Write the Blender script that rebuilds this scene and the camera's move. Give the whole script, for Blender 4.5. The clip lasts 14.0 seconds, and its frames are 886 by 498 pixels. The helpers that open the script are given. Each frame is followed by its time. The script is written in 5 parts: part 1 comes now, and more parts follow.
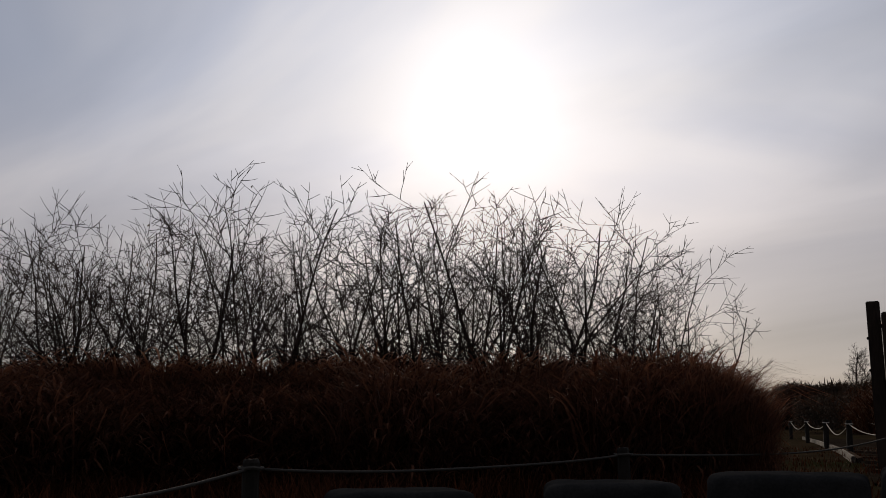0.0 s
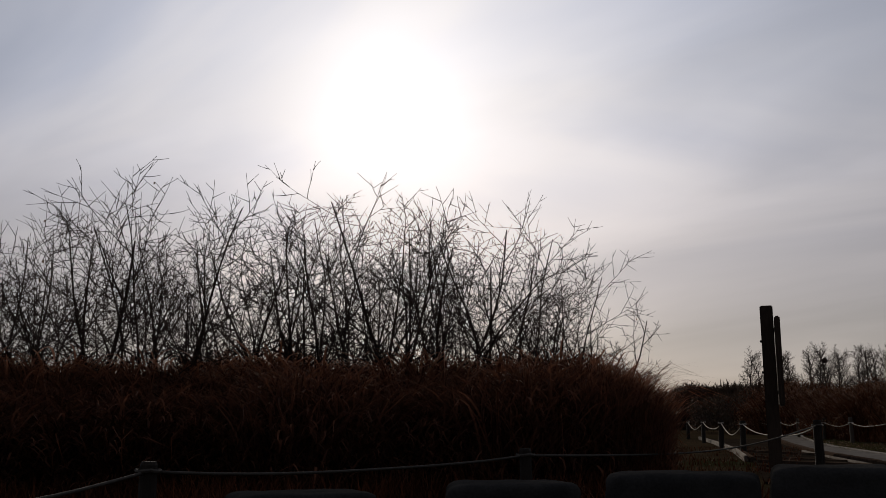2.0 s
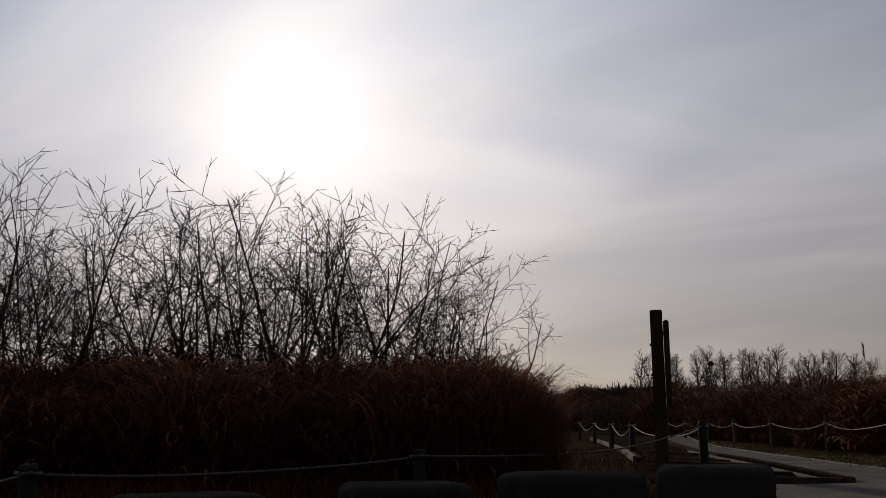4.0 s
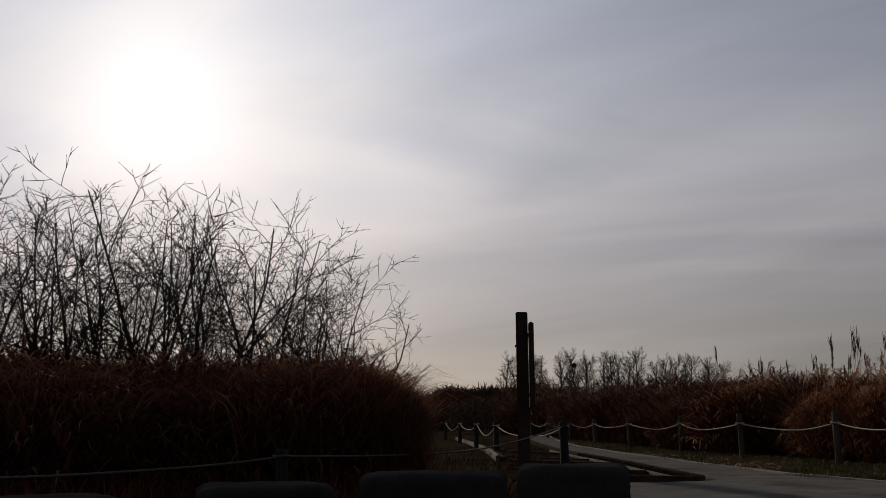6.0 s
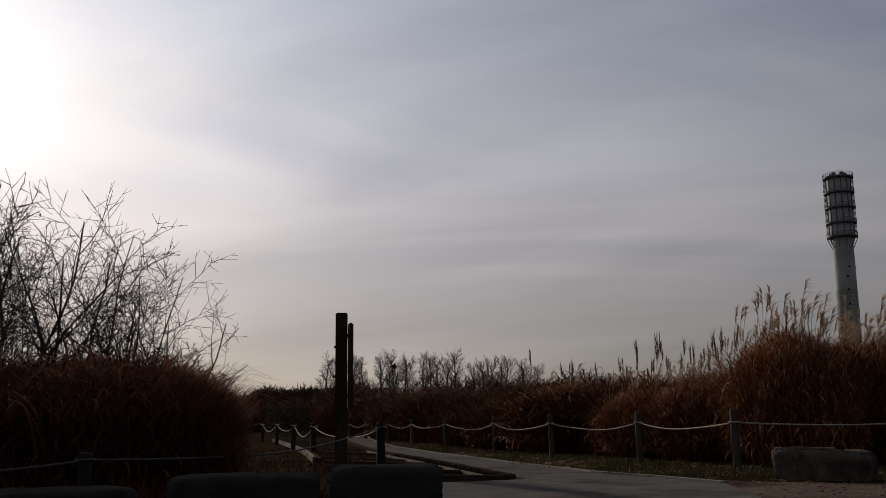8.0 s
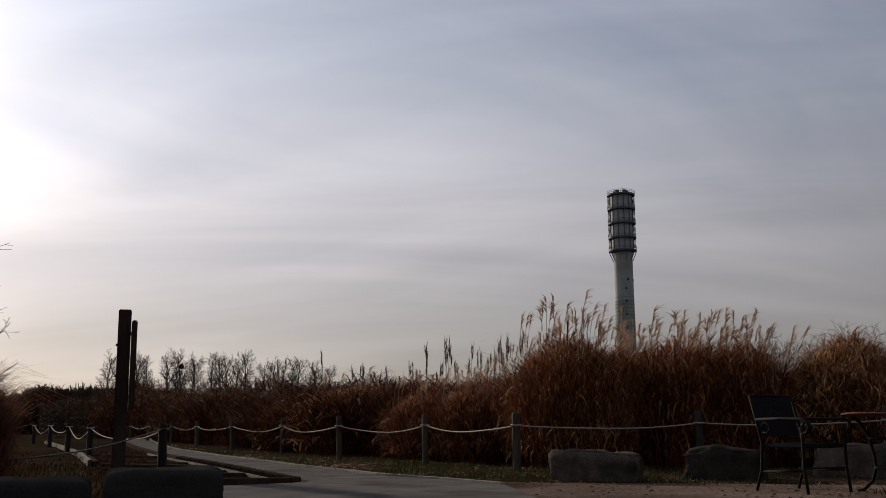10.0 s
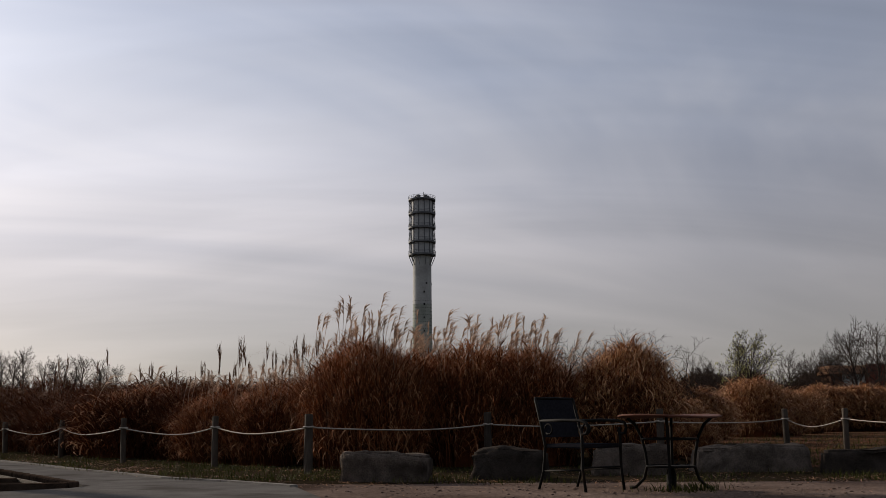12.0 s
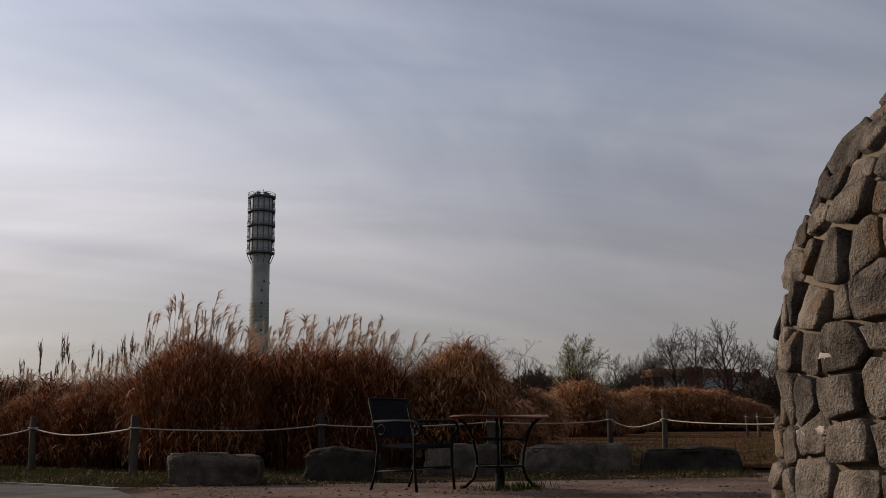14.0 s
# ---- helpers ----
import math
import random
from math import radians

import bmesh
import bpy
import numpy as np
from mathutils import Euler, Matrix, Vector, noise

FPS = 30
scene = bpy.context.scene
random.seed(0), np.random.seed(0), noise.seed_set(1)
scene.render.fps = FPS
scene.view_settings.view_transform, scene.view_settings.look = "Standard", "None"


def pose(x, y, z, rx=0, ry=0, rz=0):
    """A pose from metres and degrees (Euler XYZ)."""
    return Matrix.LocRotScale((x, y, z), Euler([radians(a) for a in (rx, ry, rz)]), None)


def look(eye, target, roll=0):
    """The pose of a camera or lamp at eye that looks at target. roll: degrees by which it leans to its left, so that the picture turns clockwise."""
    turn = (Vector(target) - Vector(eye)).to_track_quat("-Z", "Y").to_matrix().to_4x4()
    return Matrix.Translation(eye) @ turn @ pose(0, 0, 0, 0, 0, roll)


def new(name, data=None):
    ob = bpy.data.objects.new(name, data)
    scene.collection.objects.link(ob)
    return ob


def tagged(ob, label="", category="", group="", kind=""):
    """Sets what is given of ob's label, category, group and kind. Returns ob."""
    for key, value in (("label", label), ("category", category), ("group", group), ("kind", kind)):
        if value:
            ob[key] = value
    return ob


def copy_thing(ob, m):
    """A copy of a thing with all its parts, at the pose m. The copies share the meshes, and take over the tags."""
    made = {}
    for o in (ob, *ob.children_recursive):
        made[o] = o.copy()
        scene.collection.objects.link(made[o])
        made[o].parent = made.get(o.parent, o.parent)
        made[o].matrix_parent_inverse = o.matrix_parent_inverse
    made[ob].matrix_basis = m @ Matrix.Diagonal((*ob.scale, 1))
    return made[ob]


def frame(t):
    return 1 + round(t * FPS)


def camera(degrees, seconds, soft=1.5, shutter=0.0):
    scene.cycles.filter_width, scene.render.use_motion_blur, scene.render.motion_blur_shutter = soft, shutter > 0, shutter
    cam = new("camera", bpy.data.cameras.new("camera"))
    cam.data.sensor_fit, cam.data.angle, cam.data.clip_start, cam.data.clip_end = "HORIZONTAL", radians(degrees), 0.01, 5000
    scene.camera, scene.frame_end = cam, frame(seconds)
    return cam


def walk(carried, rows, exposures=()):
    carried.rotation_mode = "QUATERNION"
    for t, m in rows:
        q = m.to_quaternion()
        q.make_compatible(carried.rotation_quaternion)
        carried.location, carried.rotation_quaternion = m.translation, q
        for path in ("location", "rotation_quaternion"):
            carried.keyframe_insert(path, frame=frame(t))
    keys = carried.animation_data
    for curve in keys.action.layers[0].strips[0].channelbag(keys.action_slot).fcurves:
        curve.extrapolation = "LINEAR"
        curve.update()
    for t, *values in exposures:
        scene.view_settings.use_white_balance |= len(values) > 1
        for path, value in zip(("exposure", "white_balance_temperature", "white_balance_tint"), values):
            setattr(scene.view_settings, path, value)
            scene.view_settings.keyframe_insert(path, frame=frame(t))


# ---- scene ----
cam = camera(47.66, 14.0, soft=0.85)
EYE, ARM = 0.66, 0.13  # eye height, and the arm's length on which the camera turns
# seconds, heading clockwise from +y, pitch, roll
ROWS = [
    (0, 2.09, 9.83, -0.39),
    (0.5, 3.51, 9.83, -0.43),
    (1, 4.81, 9.84, -0.45),
    (1.5, 6.13, 9.84, -0.49),
    (2, 7.42, 9.85, -0.52),
    (2.5, 8.92, 9.81, -0.49),
    (3, 10.38, 9.84, -0.52),
    (5.5, 18.58, 9.80, -0.43),
    (6, 20.73, 9.79, -0.42),
    (6.5, 22.74, 9.77, -0.40),
    (7, 25.18, 9.79, -0.60),
    (7.5, 27.74, 9.77, -0.57),
    (8, 30.93, 9.75, -0.64),
    (10.5, 45.63, 9.80, -0.31),
    (11, 48.64, 9.80, -0.35),
    (11.5, 51.19, 9.80, -0.38),
    (12, 54.16, 9.80, -0.41),
    (12.5, 57.65, 9.78, -0.38),
    (13, 60.15, 9.78, -0.41),
    (13.5, 62.12, 9.78, -0.42),
    (14, 63.40, 9.77, -0.43),
]
walk(cam, [(t, pose(ARM * math.sin(radians(h)), ARM * math.cos(radians(h)), EYE, 90 + p, 0, -h) @ pose(0, 0, 0, 0, 0, r))
           for t, h, p, r in ROWS],
     exposures=[(0.0, -0.4), (3.0, -0.42), (5.5, -0.48), (6.5, -0.5), (8.0, -0.38), (9.3, 0.05), (10.5, 0.28), (11.5, 0.45), (14.0, 0.5)])

# ---- sky, sun ----
SUN_AZ, SUN_EL = 4.4, 17.6


def polar(az, d, z=0.0):
    """A place by heading (degrees clockwise from +y), distance and height."""
    return Vector((d * math.sin(radians(az)), d * math.cos(radians(az)), z))


def up_to(el, d):
    return EYE + d * math.tan(radians(el))


SUN_DIR = polar(SUN_AZ, math.cos(radians(SUN_EL)), math.sin(radians(SUN_EL)))


class Nodes:
    """Short hand for a node tree."""

    def __init__(self, tree):
        self.tree = tree
        tree.nodes.clear()

    def add(self, kind, *links, operation="", clamp=False):
        n = self.tree.nodes.new(kind)
        if operation:
            n.operation = operation
        if clamp:
            n.use_clamp = True
        for i, v in enumerate(links):
            self.put(n.inputs[i], v)
        return n

    def put(self, socket, v):
        if v is None:
            return
        if isinstance(v, bpy.types.NodeSocket):
            self.tree.links.new(v, socket)
        else:
            socket.default_value = v

    def math(self, op, a, b=None, c=None, clamp=False):
        return self.add("ShaderNodeMath", a, b, c, operation=op, clamp=clamp).outputs[0]

    def mix(self, f, a, b, blend="MIX"):
        n = self.tree.nodes.new("ShaderNodeMix")
        n.data_type, n.blend_type = "RGBA", blend
        self.put(n.inputs[0], f)
        self.put(n.inputs[6], a)
        self.put(n.inputs[7], b)
        return n.outputs[2]

    def noise(self, vec, scale, detail=4.0, rough=0.55, distort=0.0):
        n = self.tree.nodes.new("ShaderNodeTexNoise")
        self.put(n.inputs["Vector"], vec)
        n.inputs["Scale"].default_value, n.inputs["Detail"].default_value = scale, detail
        n.inputs["Roughness"].default_value, n.inputs["Distortion"].default_value = rough, distort
        return n.outputs[0]

    def texture(self, vec, turn, size):
        n = self.tree.nodes.new("ShaderNodeMapping")
        n.vector_type = "TEXTURE"
        self.put(n.inputs[0], vec)
        n.inputs["Rotation"].default_value = (0, 0, radians(turn))
        n.inputs["Scale"].default_value = size
        return n.outputs[0]

    def ramp(self, f, lo, hi):
        n = self.tree.nodes.new("ShaderNodeMapRange")
        n.interpolation_type = "SMOOTHSTEP"
        self.put(n.inputs[0], f)
        n.inputs[1].default_value, n.inputs[2].default_value = lo, hi
        return n.outputs[0]


def build_sky():
    world = bpy.data.worlds.new("sky")
    scene.world = world
    world.use_nodes = True
    n = Nodes(world.node_tree)
    way = n.add("ShaderNodeTexCoord").outputs["Generated"]
    sky = n.add("ShaderNodeTexSky")
    sky.sky_type, sky.sun_disc = "NISHITA", False
    sky.sun_elevation, sky.sun_rotation = radians(SUN_EL), radians(SUN_AZ)
    sky.dust_density, sky.ozone_density = 0.6, 2.0
    clear = n.add("ShaderNodeBackground", sky.outputs[0], 0.012).outputs[0]
    xyz = n.add("ShaderNodeSeparateXYZ", way).outputs
    high = n.math("ADD", n.math("MAXIMUM", xyz[2], 0.0), 0.26)
    flat = n.add("ShaderNodeCombineXYZ", n.math("DIVIDE", xyz[0], high), n.math("DIVIDE", xyz[1], high), 0.0).outputs[0]
    turned = n.texture(flat, -35, (1.5, 0.75, 1.0))
    veil = n.ramp(n.noise(turned, 0.8, 5.0, 0.48, 1.3), 0.33, 0.67)
    streak = n.ramp(n.noise(n.texture(flat, -52, (2.0, 0.6, 1.0)), 1.1, 4.0, 0.5, 1.2), 0.28, 0.72)
    calm = n.math("MULTIPLY", n.ramp(xyz[2], 0.30, 0.08), 0.55)
    veil = n.math("ADD", veil, n.math("MULTIPLY", calm, n.math("SUBTRACT", 0.55, veil)))
    dot = n.add("ShaderNodeVectorMath", way, tuple(SUN_DIR), operation="DOT_PRODUCT").outputs["Value"]
    ang = n.math("ARCCOSINE", n.math("MINIMUM", dot, 1.0))
    wide = n.math("MULTIPLY", n.math("POWER", math.e, n.math("MULTIPLY", ang, -1.92)), 0.96)
    core = n.math("MULTIPLY", n.math("POWER", math.e, n.math("MULTIPLY", n.math("POWER", n.math("DIVIDE", ang, 0.085), 2.0), -1.0)), 0.18)
    near = n.math("MULTIPLY", n.math("POWER", math.e, n.math("MULTIPLY", ang, -6.0)), 0.17)
    thick = n.math("ADD", n.math("MULTIPLY", veil, 0.42), n.math("MULTIPLY_ADD", streak, 0.20, 0.69))
    close = n.math("POWER", math.e, n.math("MULTIPLY", ang, -5.0))
    thick = n.math("ADD", thick, n.math("MULTIPLY", close, n.math("SUBTRACT", 0.97, thick)))
    lum = n.math("MULTIPLY", n.math("ADD", n.math("ADD", wide, n.math("ADD", core, near)), 0.152), thick)
    lum = n.math("MULTIPLY", lum, n.math("MULTIPLY_ADD", n.ramp(xyz[2], 0.0, 0.27), 0.38, 0.64))
    # thin cloud: white towards the sun, blue in the gaps, warm grey low down
    tint = n.mix(n.math("MULTIPLY_ADD", veil, 0.85, n.math("MULTIPLY", n.math("POWER", math.e, n.math("MULTIPLY", ang, -3.0)), 0.6), clamp=True),
                 (0.75, 0.82, 1.045, 1), (1.0, 0.955, 0.962, 1))
    low = n.ramp(xyz[2], 0.36, 0.06)
    tint = n.mix(n.math("MULTIPLY", low, 0.92), tint, (1.0, 0.872, 0.855, 1))
    cloud = n.add("ShaderNodeBackground", tint, lum).outputs[0]
    both = n.add("ShaderNodeAddShader", clear, cloud).outputs[0]
    n.add("ShaderNodeOutputWorld", both)


build_sky()
sun = new("sun", bpy.data.lights.new("sun", "SUN"))
sun.data.energy, sun.data.angle, sun.data.color = 3.4, radians(2.5), (1.0, 0.86, 0.70)
sun.matrix_world = look(SUN_DIR * 50, (0, 0, 0))


# ---- materials ----
def surface(name, a, b, rough=0.8, scale=6.0, grain=60.0, bump=0.3, c=None, stretch=(1, 1, 1), metal=0.0, thin=0.0, spread=0.0, dist=0.01, spec=0.05, pale=None):
    """A material of two colours in two scales of noise, a third for stains, with relief; thin lets light through; spread varies piece by piece."""
    m = bpy.data.materials.new(name)
    m.use_nodes = True
    n = Nodes(m.node_tree)
    at = n.add("ShaderNodeTexCoord").outputs["Object"]
    one = n.add("ShaderNodeObjectInfo").outputs["Random"]
    at = n.add("ShaderNodeVectorMath", at, n.add("ShaderNodeCombineXYZ", n.math("MULTIPLY", one, 37.0), n.math("MULTIPLY", one, 19.0), 0.0).outputs[0], operation="ADD").outputs[0]
    at = n.add("ShaderNodeMapping", at, None, None, stretch).outputs[0]
    big = n.noise(at, scale, 5.0, 0.6, 0.4)
    fine = n.noise(at, grain, 3.0, 0.6)
    col = n.mix(n.ramp(n.math("ADD", n.math("MULTIPLY", big, 0.65), n.math("MULTIPLY", fine, 0.35)), 0.32, 0.68), (*a, 1), (*b, 1))
    if c:
        col = n.mix(n.ramp(n.noise(at, scale * 0.37, 4.0, 0.6), 0.52, 0.7), col, (*c, 1))
    if spread:
        isle = n.add("ShaderNodeNewGeometry").outputs["Random Per Island"]
        pick = n.math("FRACT", n.math("ADD", isle, n.math("MULTIPLY", one, 7.0)))
        col = n.mix(1.0, col, n.add("ShaderNodeCombineColor", *[n.math("MULTIPLY_ADD", pick, spread * k, 1 - spread * 0.5) for k in (1.0, 0.94, 0.85)]).outputs[0], "MULTIPLY")
    if pale:
        col = n.mix(n.math("GREATER_THAN", n.math("FRACT", n.math("MULTIPLY", isle, 53.0)), 0.6), col, (*pale, 1))
    p = n.add("ShaderNodeBsdfPrincipled")
    n.put(p.inputs["Base Color"], col)
    n.put(p.inputs["Roughness"], n.math("MULTIPLY_ADD", fine, 0.2, rough - 0.1, clamp=True))
    n.put(p.inputs["Metallic"], metal)
    n.put(p.inputs["Specular IOR Level"], spec)
    if bump:
        b_ = n.add("ShaderNodeBump")
        b_.inputs["Strength"].default_value, b_.inputs["Distance"].default_value = bump, dist
        n.put(b_.inputs["Height"], n.math("ADD", n.math("MULTIPLY", big, 0.6), n.math("MULTIPLY", fine, 0.4)))
        n.put(p.inputs["Normal"], b_.outputs[0])
    out = p.outputs[0]
    if thin:
        out = n.add("ShaderNodeMixShader", thin, out, n.add("ShaderNodeBsdfTranslucent", col).outputs[0]).outputs[0]
    n.add("ShaderNodeOutputMaterial", out)
    return m


STRAW = surface("straw blades", (0.085, 0.027, 0.0095), (0.19, 0.068, 0.024), 0.7, 2.0, 25, 0, thin=0.06, spread=1.0, spec=0.1)
BANK = surface("shaded straw blades", (0.095, 0.039, 0.024), (0.20, 0.085, 0.051), 0.7, 2.0, 25, 0, thin=0.45, spread=1.0, spec=0.08)
# dark copy of the straw; its tone carries shade and backlight
STRAW_DARK = surface("shade-dark straw blades", (0.04, 0.0128, 0.0056), (0.092, 0.0296, 0.012), 0.8, 2.0, 25, 0, thin=0.05, spread=1.0, spec=0.03)
STRAW_PALE = surface("pale straw blades", (0.22, 0.088, 0.033), (0.50, 0.25, 0.12), 0.5, 2.0, 25, 0, thin=0.15, spread=1.0, spec=0.4)
# the pale share of leaves paints sunlit curls into the colour
SKIN = surface("hanging straw leaves with pale sunlit curls", (0.12, 0.043, 0.0155), (0.25, 0.103, 0.041), 0.6, 2.0, 25, 0, thin=0.12, spread=1.0, spec=0.2, pale=(0.561, 0.3145, 0.153))
SKIN_RED = surface("hanging russet leaves", (0.16, 0.052, 0.021), (0.31, 0.117, 0.047), 0.7, 2.0, 25, 0, thin=0.05, spread=1.0, spec=0.08, pale=(0.42, 0.21, 0.108))
# russet leaves again, with the backlit side's darkness put into the colour
SKIN_DARK = surface("hanging russet leaves darkened for backlight", (0.09, 0.027, 0.010), (0.19, 0.064, 0.023), 0.7, 2.0, 25, 0, thin=0.05, spread=1.0, spec=0.08, pale=(0.17, 0.075, 0.036))
PLUME = surface("grass plume", (0.30, 0.205, 0.15), (0.47, 0.35, 0.265), 0.85, 5, 60, 0, thin=0.35, spread=0.6)
# darkest copy of the russet leaves, for grass seen against the sun
SKIN_BACKLIT = surface("field leaves darkened for backlight", (0.05, 0.016, 0.007), (0.105, 0.036, 0.015), 0.75, 2.0, 25, 0, thin=0.05, spread=1.0, spec=0.05, pale=(0.135, 0.062, 0.03))
REED = surface("reed head", (0.10, 0.06, 0.038), (0.19, 0.12, 0.08), 0.85, 5, 60, 0, thin=0.1, spread=0.6)
TURF = surface("turf blades", (0.022, 0.030, 0.006), (0.07, 0.066, 0.02), 0.75, 1.2, 20, 0, thin=0.1, spread=0.9)
BARK = surface("shrub bark", (0.018, 0.012, 0.010), (0.042, 0.029, 0.023), 0.9, 9, 70, 0.4, stretch=(1, 1, 0.3), spec=0.04)
LEAF = surface("withered leaf", (0.06, 0.035, 0.02), (0.11, 0.06, 0.03), 0.8, 5, 40, 0, thin=0.2, spread=0.5)
BUD = surface("new leaf", (0.182, 0.182, 0.07), (0.294, 0.28, 0.119), 0.75, 2, 30, 0, thin=0.35, spread=0.5)
POST_WOOD = surface("weathered post", (0.0495, 0.0396, 0.0315), (0.0896, 0.0744, 0.0606), 0.85, 7, 55, 0.5, (0.027, 0.0225, 0.0189), (1, 1, 0.18))
TIMBER = surface("dark timber", (0.028, 0.02, 0.016), (0.065, 0.046, 0.035), 0.75, 5, 45, 0.5, (0.015, 0.012, 0.01), (1, 1, 0.15))
BEAM_WOOD = surface("timber kerb", (0.028, 0.0196, 0.0147), (0.07, 0.049, 0.0364), 0.8, 5, 40, 0.5, spec=0.0)
PALE_BOARD = surface("pale kerb board", (0.06, 0.052, 0.044), (0.15, 0.13, 0.112), 0.85, 6, 50, 0.5, (0.05, 0.036, 0.028), (0.2, 1, 1), spec=0.02)
BED_SOIL = surface("darkened bed soil", (0.010, 0.008, 0.006), (0.028, 0.021, 0.016), 0.95, 2.2, 26, 0.9, (0.016, 0.011, 0.008), dist=0.04, spec=0.0)
LOW_WOOD = surface("dark low post", (0.0165, 0.0132, 0.011), (0.033, 0.0264, 0.022), 0.85, 7, 55, 0.5, None, (1, 1, 0.18), spec=0.15)
DARK_ROPE = surface("dark rope", (0.055, 0.049, 0.043), (0.085, 0.075, 0.066), 0.9, 40, 220, 0.6, spec=0.1)
ROPE = surface("rope", (0.302, 0.266, 0.223), (0.418, 0.374, 0.324), 0.9, 40, 220, 0.6)
SAND = surface("trodden sand", (0.05924, 0.04058, 0.03212), (0.1693, 0.125, 0.1029), 0.95, 0.7, 20, 1.0, (0.04656, 0.03212, 0.02539), dist=0.06, spec=0.0)
SOIL = surface("field soil", (0.0156, 0.0114, 0.0072), (0.036, 0.0258, 0.0156), 0.95, 0.6, 14, 0.8, (0.0156, 0.0156, 0.0072), dist=0.04, spec=0.0)
CONCRETE = surface("path concrete", (0.085, 0.078, 0.073), (0.135, 0.127, 0.118), 0.85, 2.2, 48, 0.8, (0.07, 0.063, 0.057), dist=0.02, spec=0.0)
KERB = surface("kerb stone", (0.16, 0.15, 0.137), (0.24, 0.225, 0.205), 0.85, 3, 40, 0.4, (0.11, 0.099, 0.088), spec=0.0)
MULCH = surface("straw litter ground", (0.04284, 0.02419, 0.0126), (0.08568, 0.0504, 0.02772), 0.9, 1.4, 18, 0.8, (0.02268, 0.01613, 0.009072), dist=0.05, spec=0.0)
ROCK = surface("boulder granite", (0.05, 0.041, 0.034), (0.145, 0.119, 0.1), 0.9, 5.0, 60, 1.0, (0.03355, 0.02688, 0.02209), dist=0.04, spec=0.0)
BLOCK = surface("dark stone block", (0.02, 0.02, 0.02), (0.04, 0.038, 0.037), 0.7, 3.5, 60, 0.7, (0.0175, 0.0165, 0.015), dist=0.02, spec=0.0)
STONE = surface("wall granite", (0.042, 0.036, 0.032), (0.175, 0.148, 0.128), 0.92, 7.0, 80, 1.0, (0.12, 0.078, 0.048), spread=0.9, dist=0.07, spec=0.02)
MORTAR = surface("wall mortar", (0.085, 0.066, 0.048), (0.14, 0.11, 0.082), 0.95, 5, 70, 0.9, (0.111, 0.0829, 0.0581), dist=0.02, spec=0.0)
PALE_PATCH = surface("pale wall patch", (0.22, 0.18, 0.155), (0.32, 0.265, 0.23), 0.9, 8, 60, 0.5)
BLACK_METAL = surface("painted iron", (0.006, 0.006, 0.006), (0.014, 0.013, 0.012), 0.7, 12, 90, 0.2, (0.02, 0.013, 0.008), spec=0.05)
WEAVE = surface("dark woven seat", (0.012, 0.012, 0.015), (0.024, 0.024, 0.029), 0.85, 40, 160, 0.5, spec=0.0)
TABLE_TOP = surface("red stained table top", (0.078, 0.03, 0.0198), (0.144, 0.069, 0.048), 0.6, 3, 40, 0.3, (0.192, 0.12, 0.09), (1, 0.25, 1))
TOWER_WALL = surface("tower concrete", (0.33, 0.335, 0.32), (0.46, 0.465, 0.45), 0.9, 0.25, 2.2, 0, (0.25, 0.255, 0.24))
TOWER_LOW = surface("stained tower concrete", (0.24, 0.26, 0.225), (0.36, 0.38, 0.335), 0.9, 0.3, 2.5, 0, (0.17, 0.19, 0.15))
TOWER_PANEL = surface("tower panel", (0.33, 0.335, 0.335), (0.45, 0.455, 0.455), 0.7, 0.4, 2, 0)
TOWER_STEEL = surface("tower steel", (0.10, 0.105, 0.11), (0.17, 0.175, 0.18), 0.6, 0.6, 3, 0)
BRICK = surface("brown house wall", (0.09, 0.05, 0.033), (0.14, 0.08, 0.052), 0.9, 1.2, 12, 0.3)
RED_BRICK = surface("red brick pier", (0.085, 0.03, 0.022), (0.14, 0.05, 0.036), 0.9, 1.5, 14, 0.3)
FRAME_WHITE = surface("white window frame", (0.5, 0.5, 0.48), (0.62, 0.62, 0.6), 0.6, 3, 20, 0)
ROOF = surface("brown roof edge", (0.24, 0.132, 0.08), (0.33, 0.19, 0.118), 0.85, 1, 10, 0.2)
WINDOW = surface("pale window", (0.36, 0.41, 0.395), (0.48, 0.53, 0.51), 0.2, 0.7, 4, 0, spec=0.6)
HILL = surface("far hill", (0.055, 0.05, 0.055), (0.08, 0.07, 0.075), 1.0, 0.01, 0.08, 0)
BUSH = surface("far thicket", (0.05, 0.032, 0.022), (0.10, 0.062, 0.04), 0.9, 0.6, 5, 0, thin=0.2, spread=0.6)
FAR_DARK = surface("dark far bark", (0.03, 0.022, 0.019), (0.06, 0.045, 0.038), 0.9, 2, 20, 0, spec=0.05)
DARK_BUSH = surface("dark far thicket", (0.022, 0.017, 0.014), (0.055, 0.038, 0.028), 0.9, 0.6, 5, 0, thin=0.15, spread=0.6, spec=0.05)
# the boulder granite again, darkened to hold shade in its colour
SHADED_ROCK = surface("shaded boulder granite", (0.022, 0.0185, 0.016), (0.05, 0.042, 0.036), 0.9, 5.0, 60, 1.0, (0.0204, 0.018, 0.0156), dist=0.04, spec=0.0)
CAVITY = surface("dark opening", (0.01, 0.01, 0.01), (0.02, 0.02, 0.02), 0.9, 2, 10, 0)


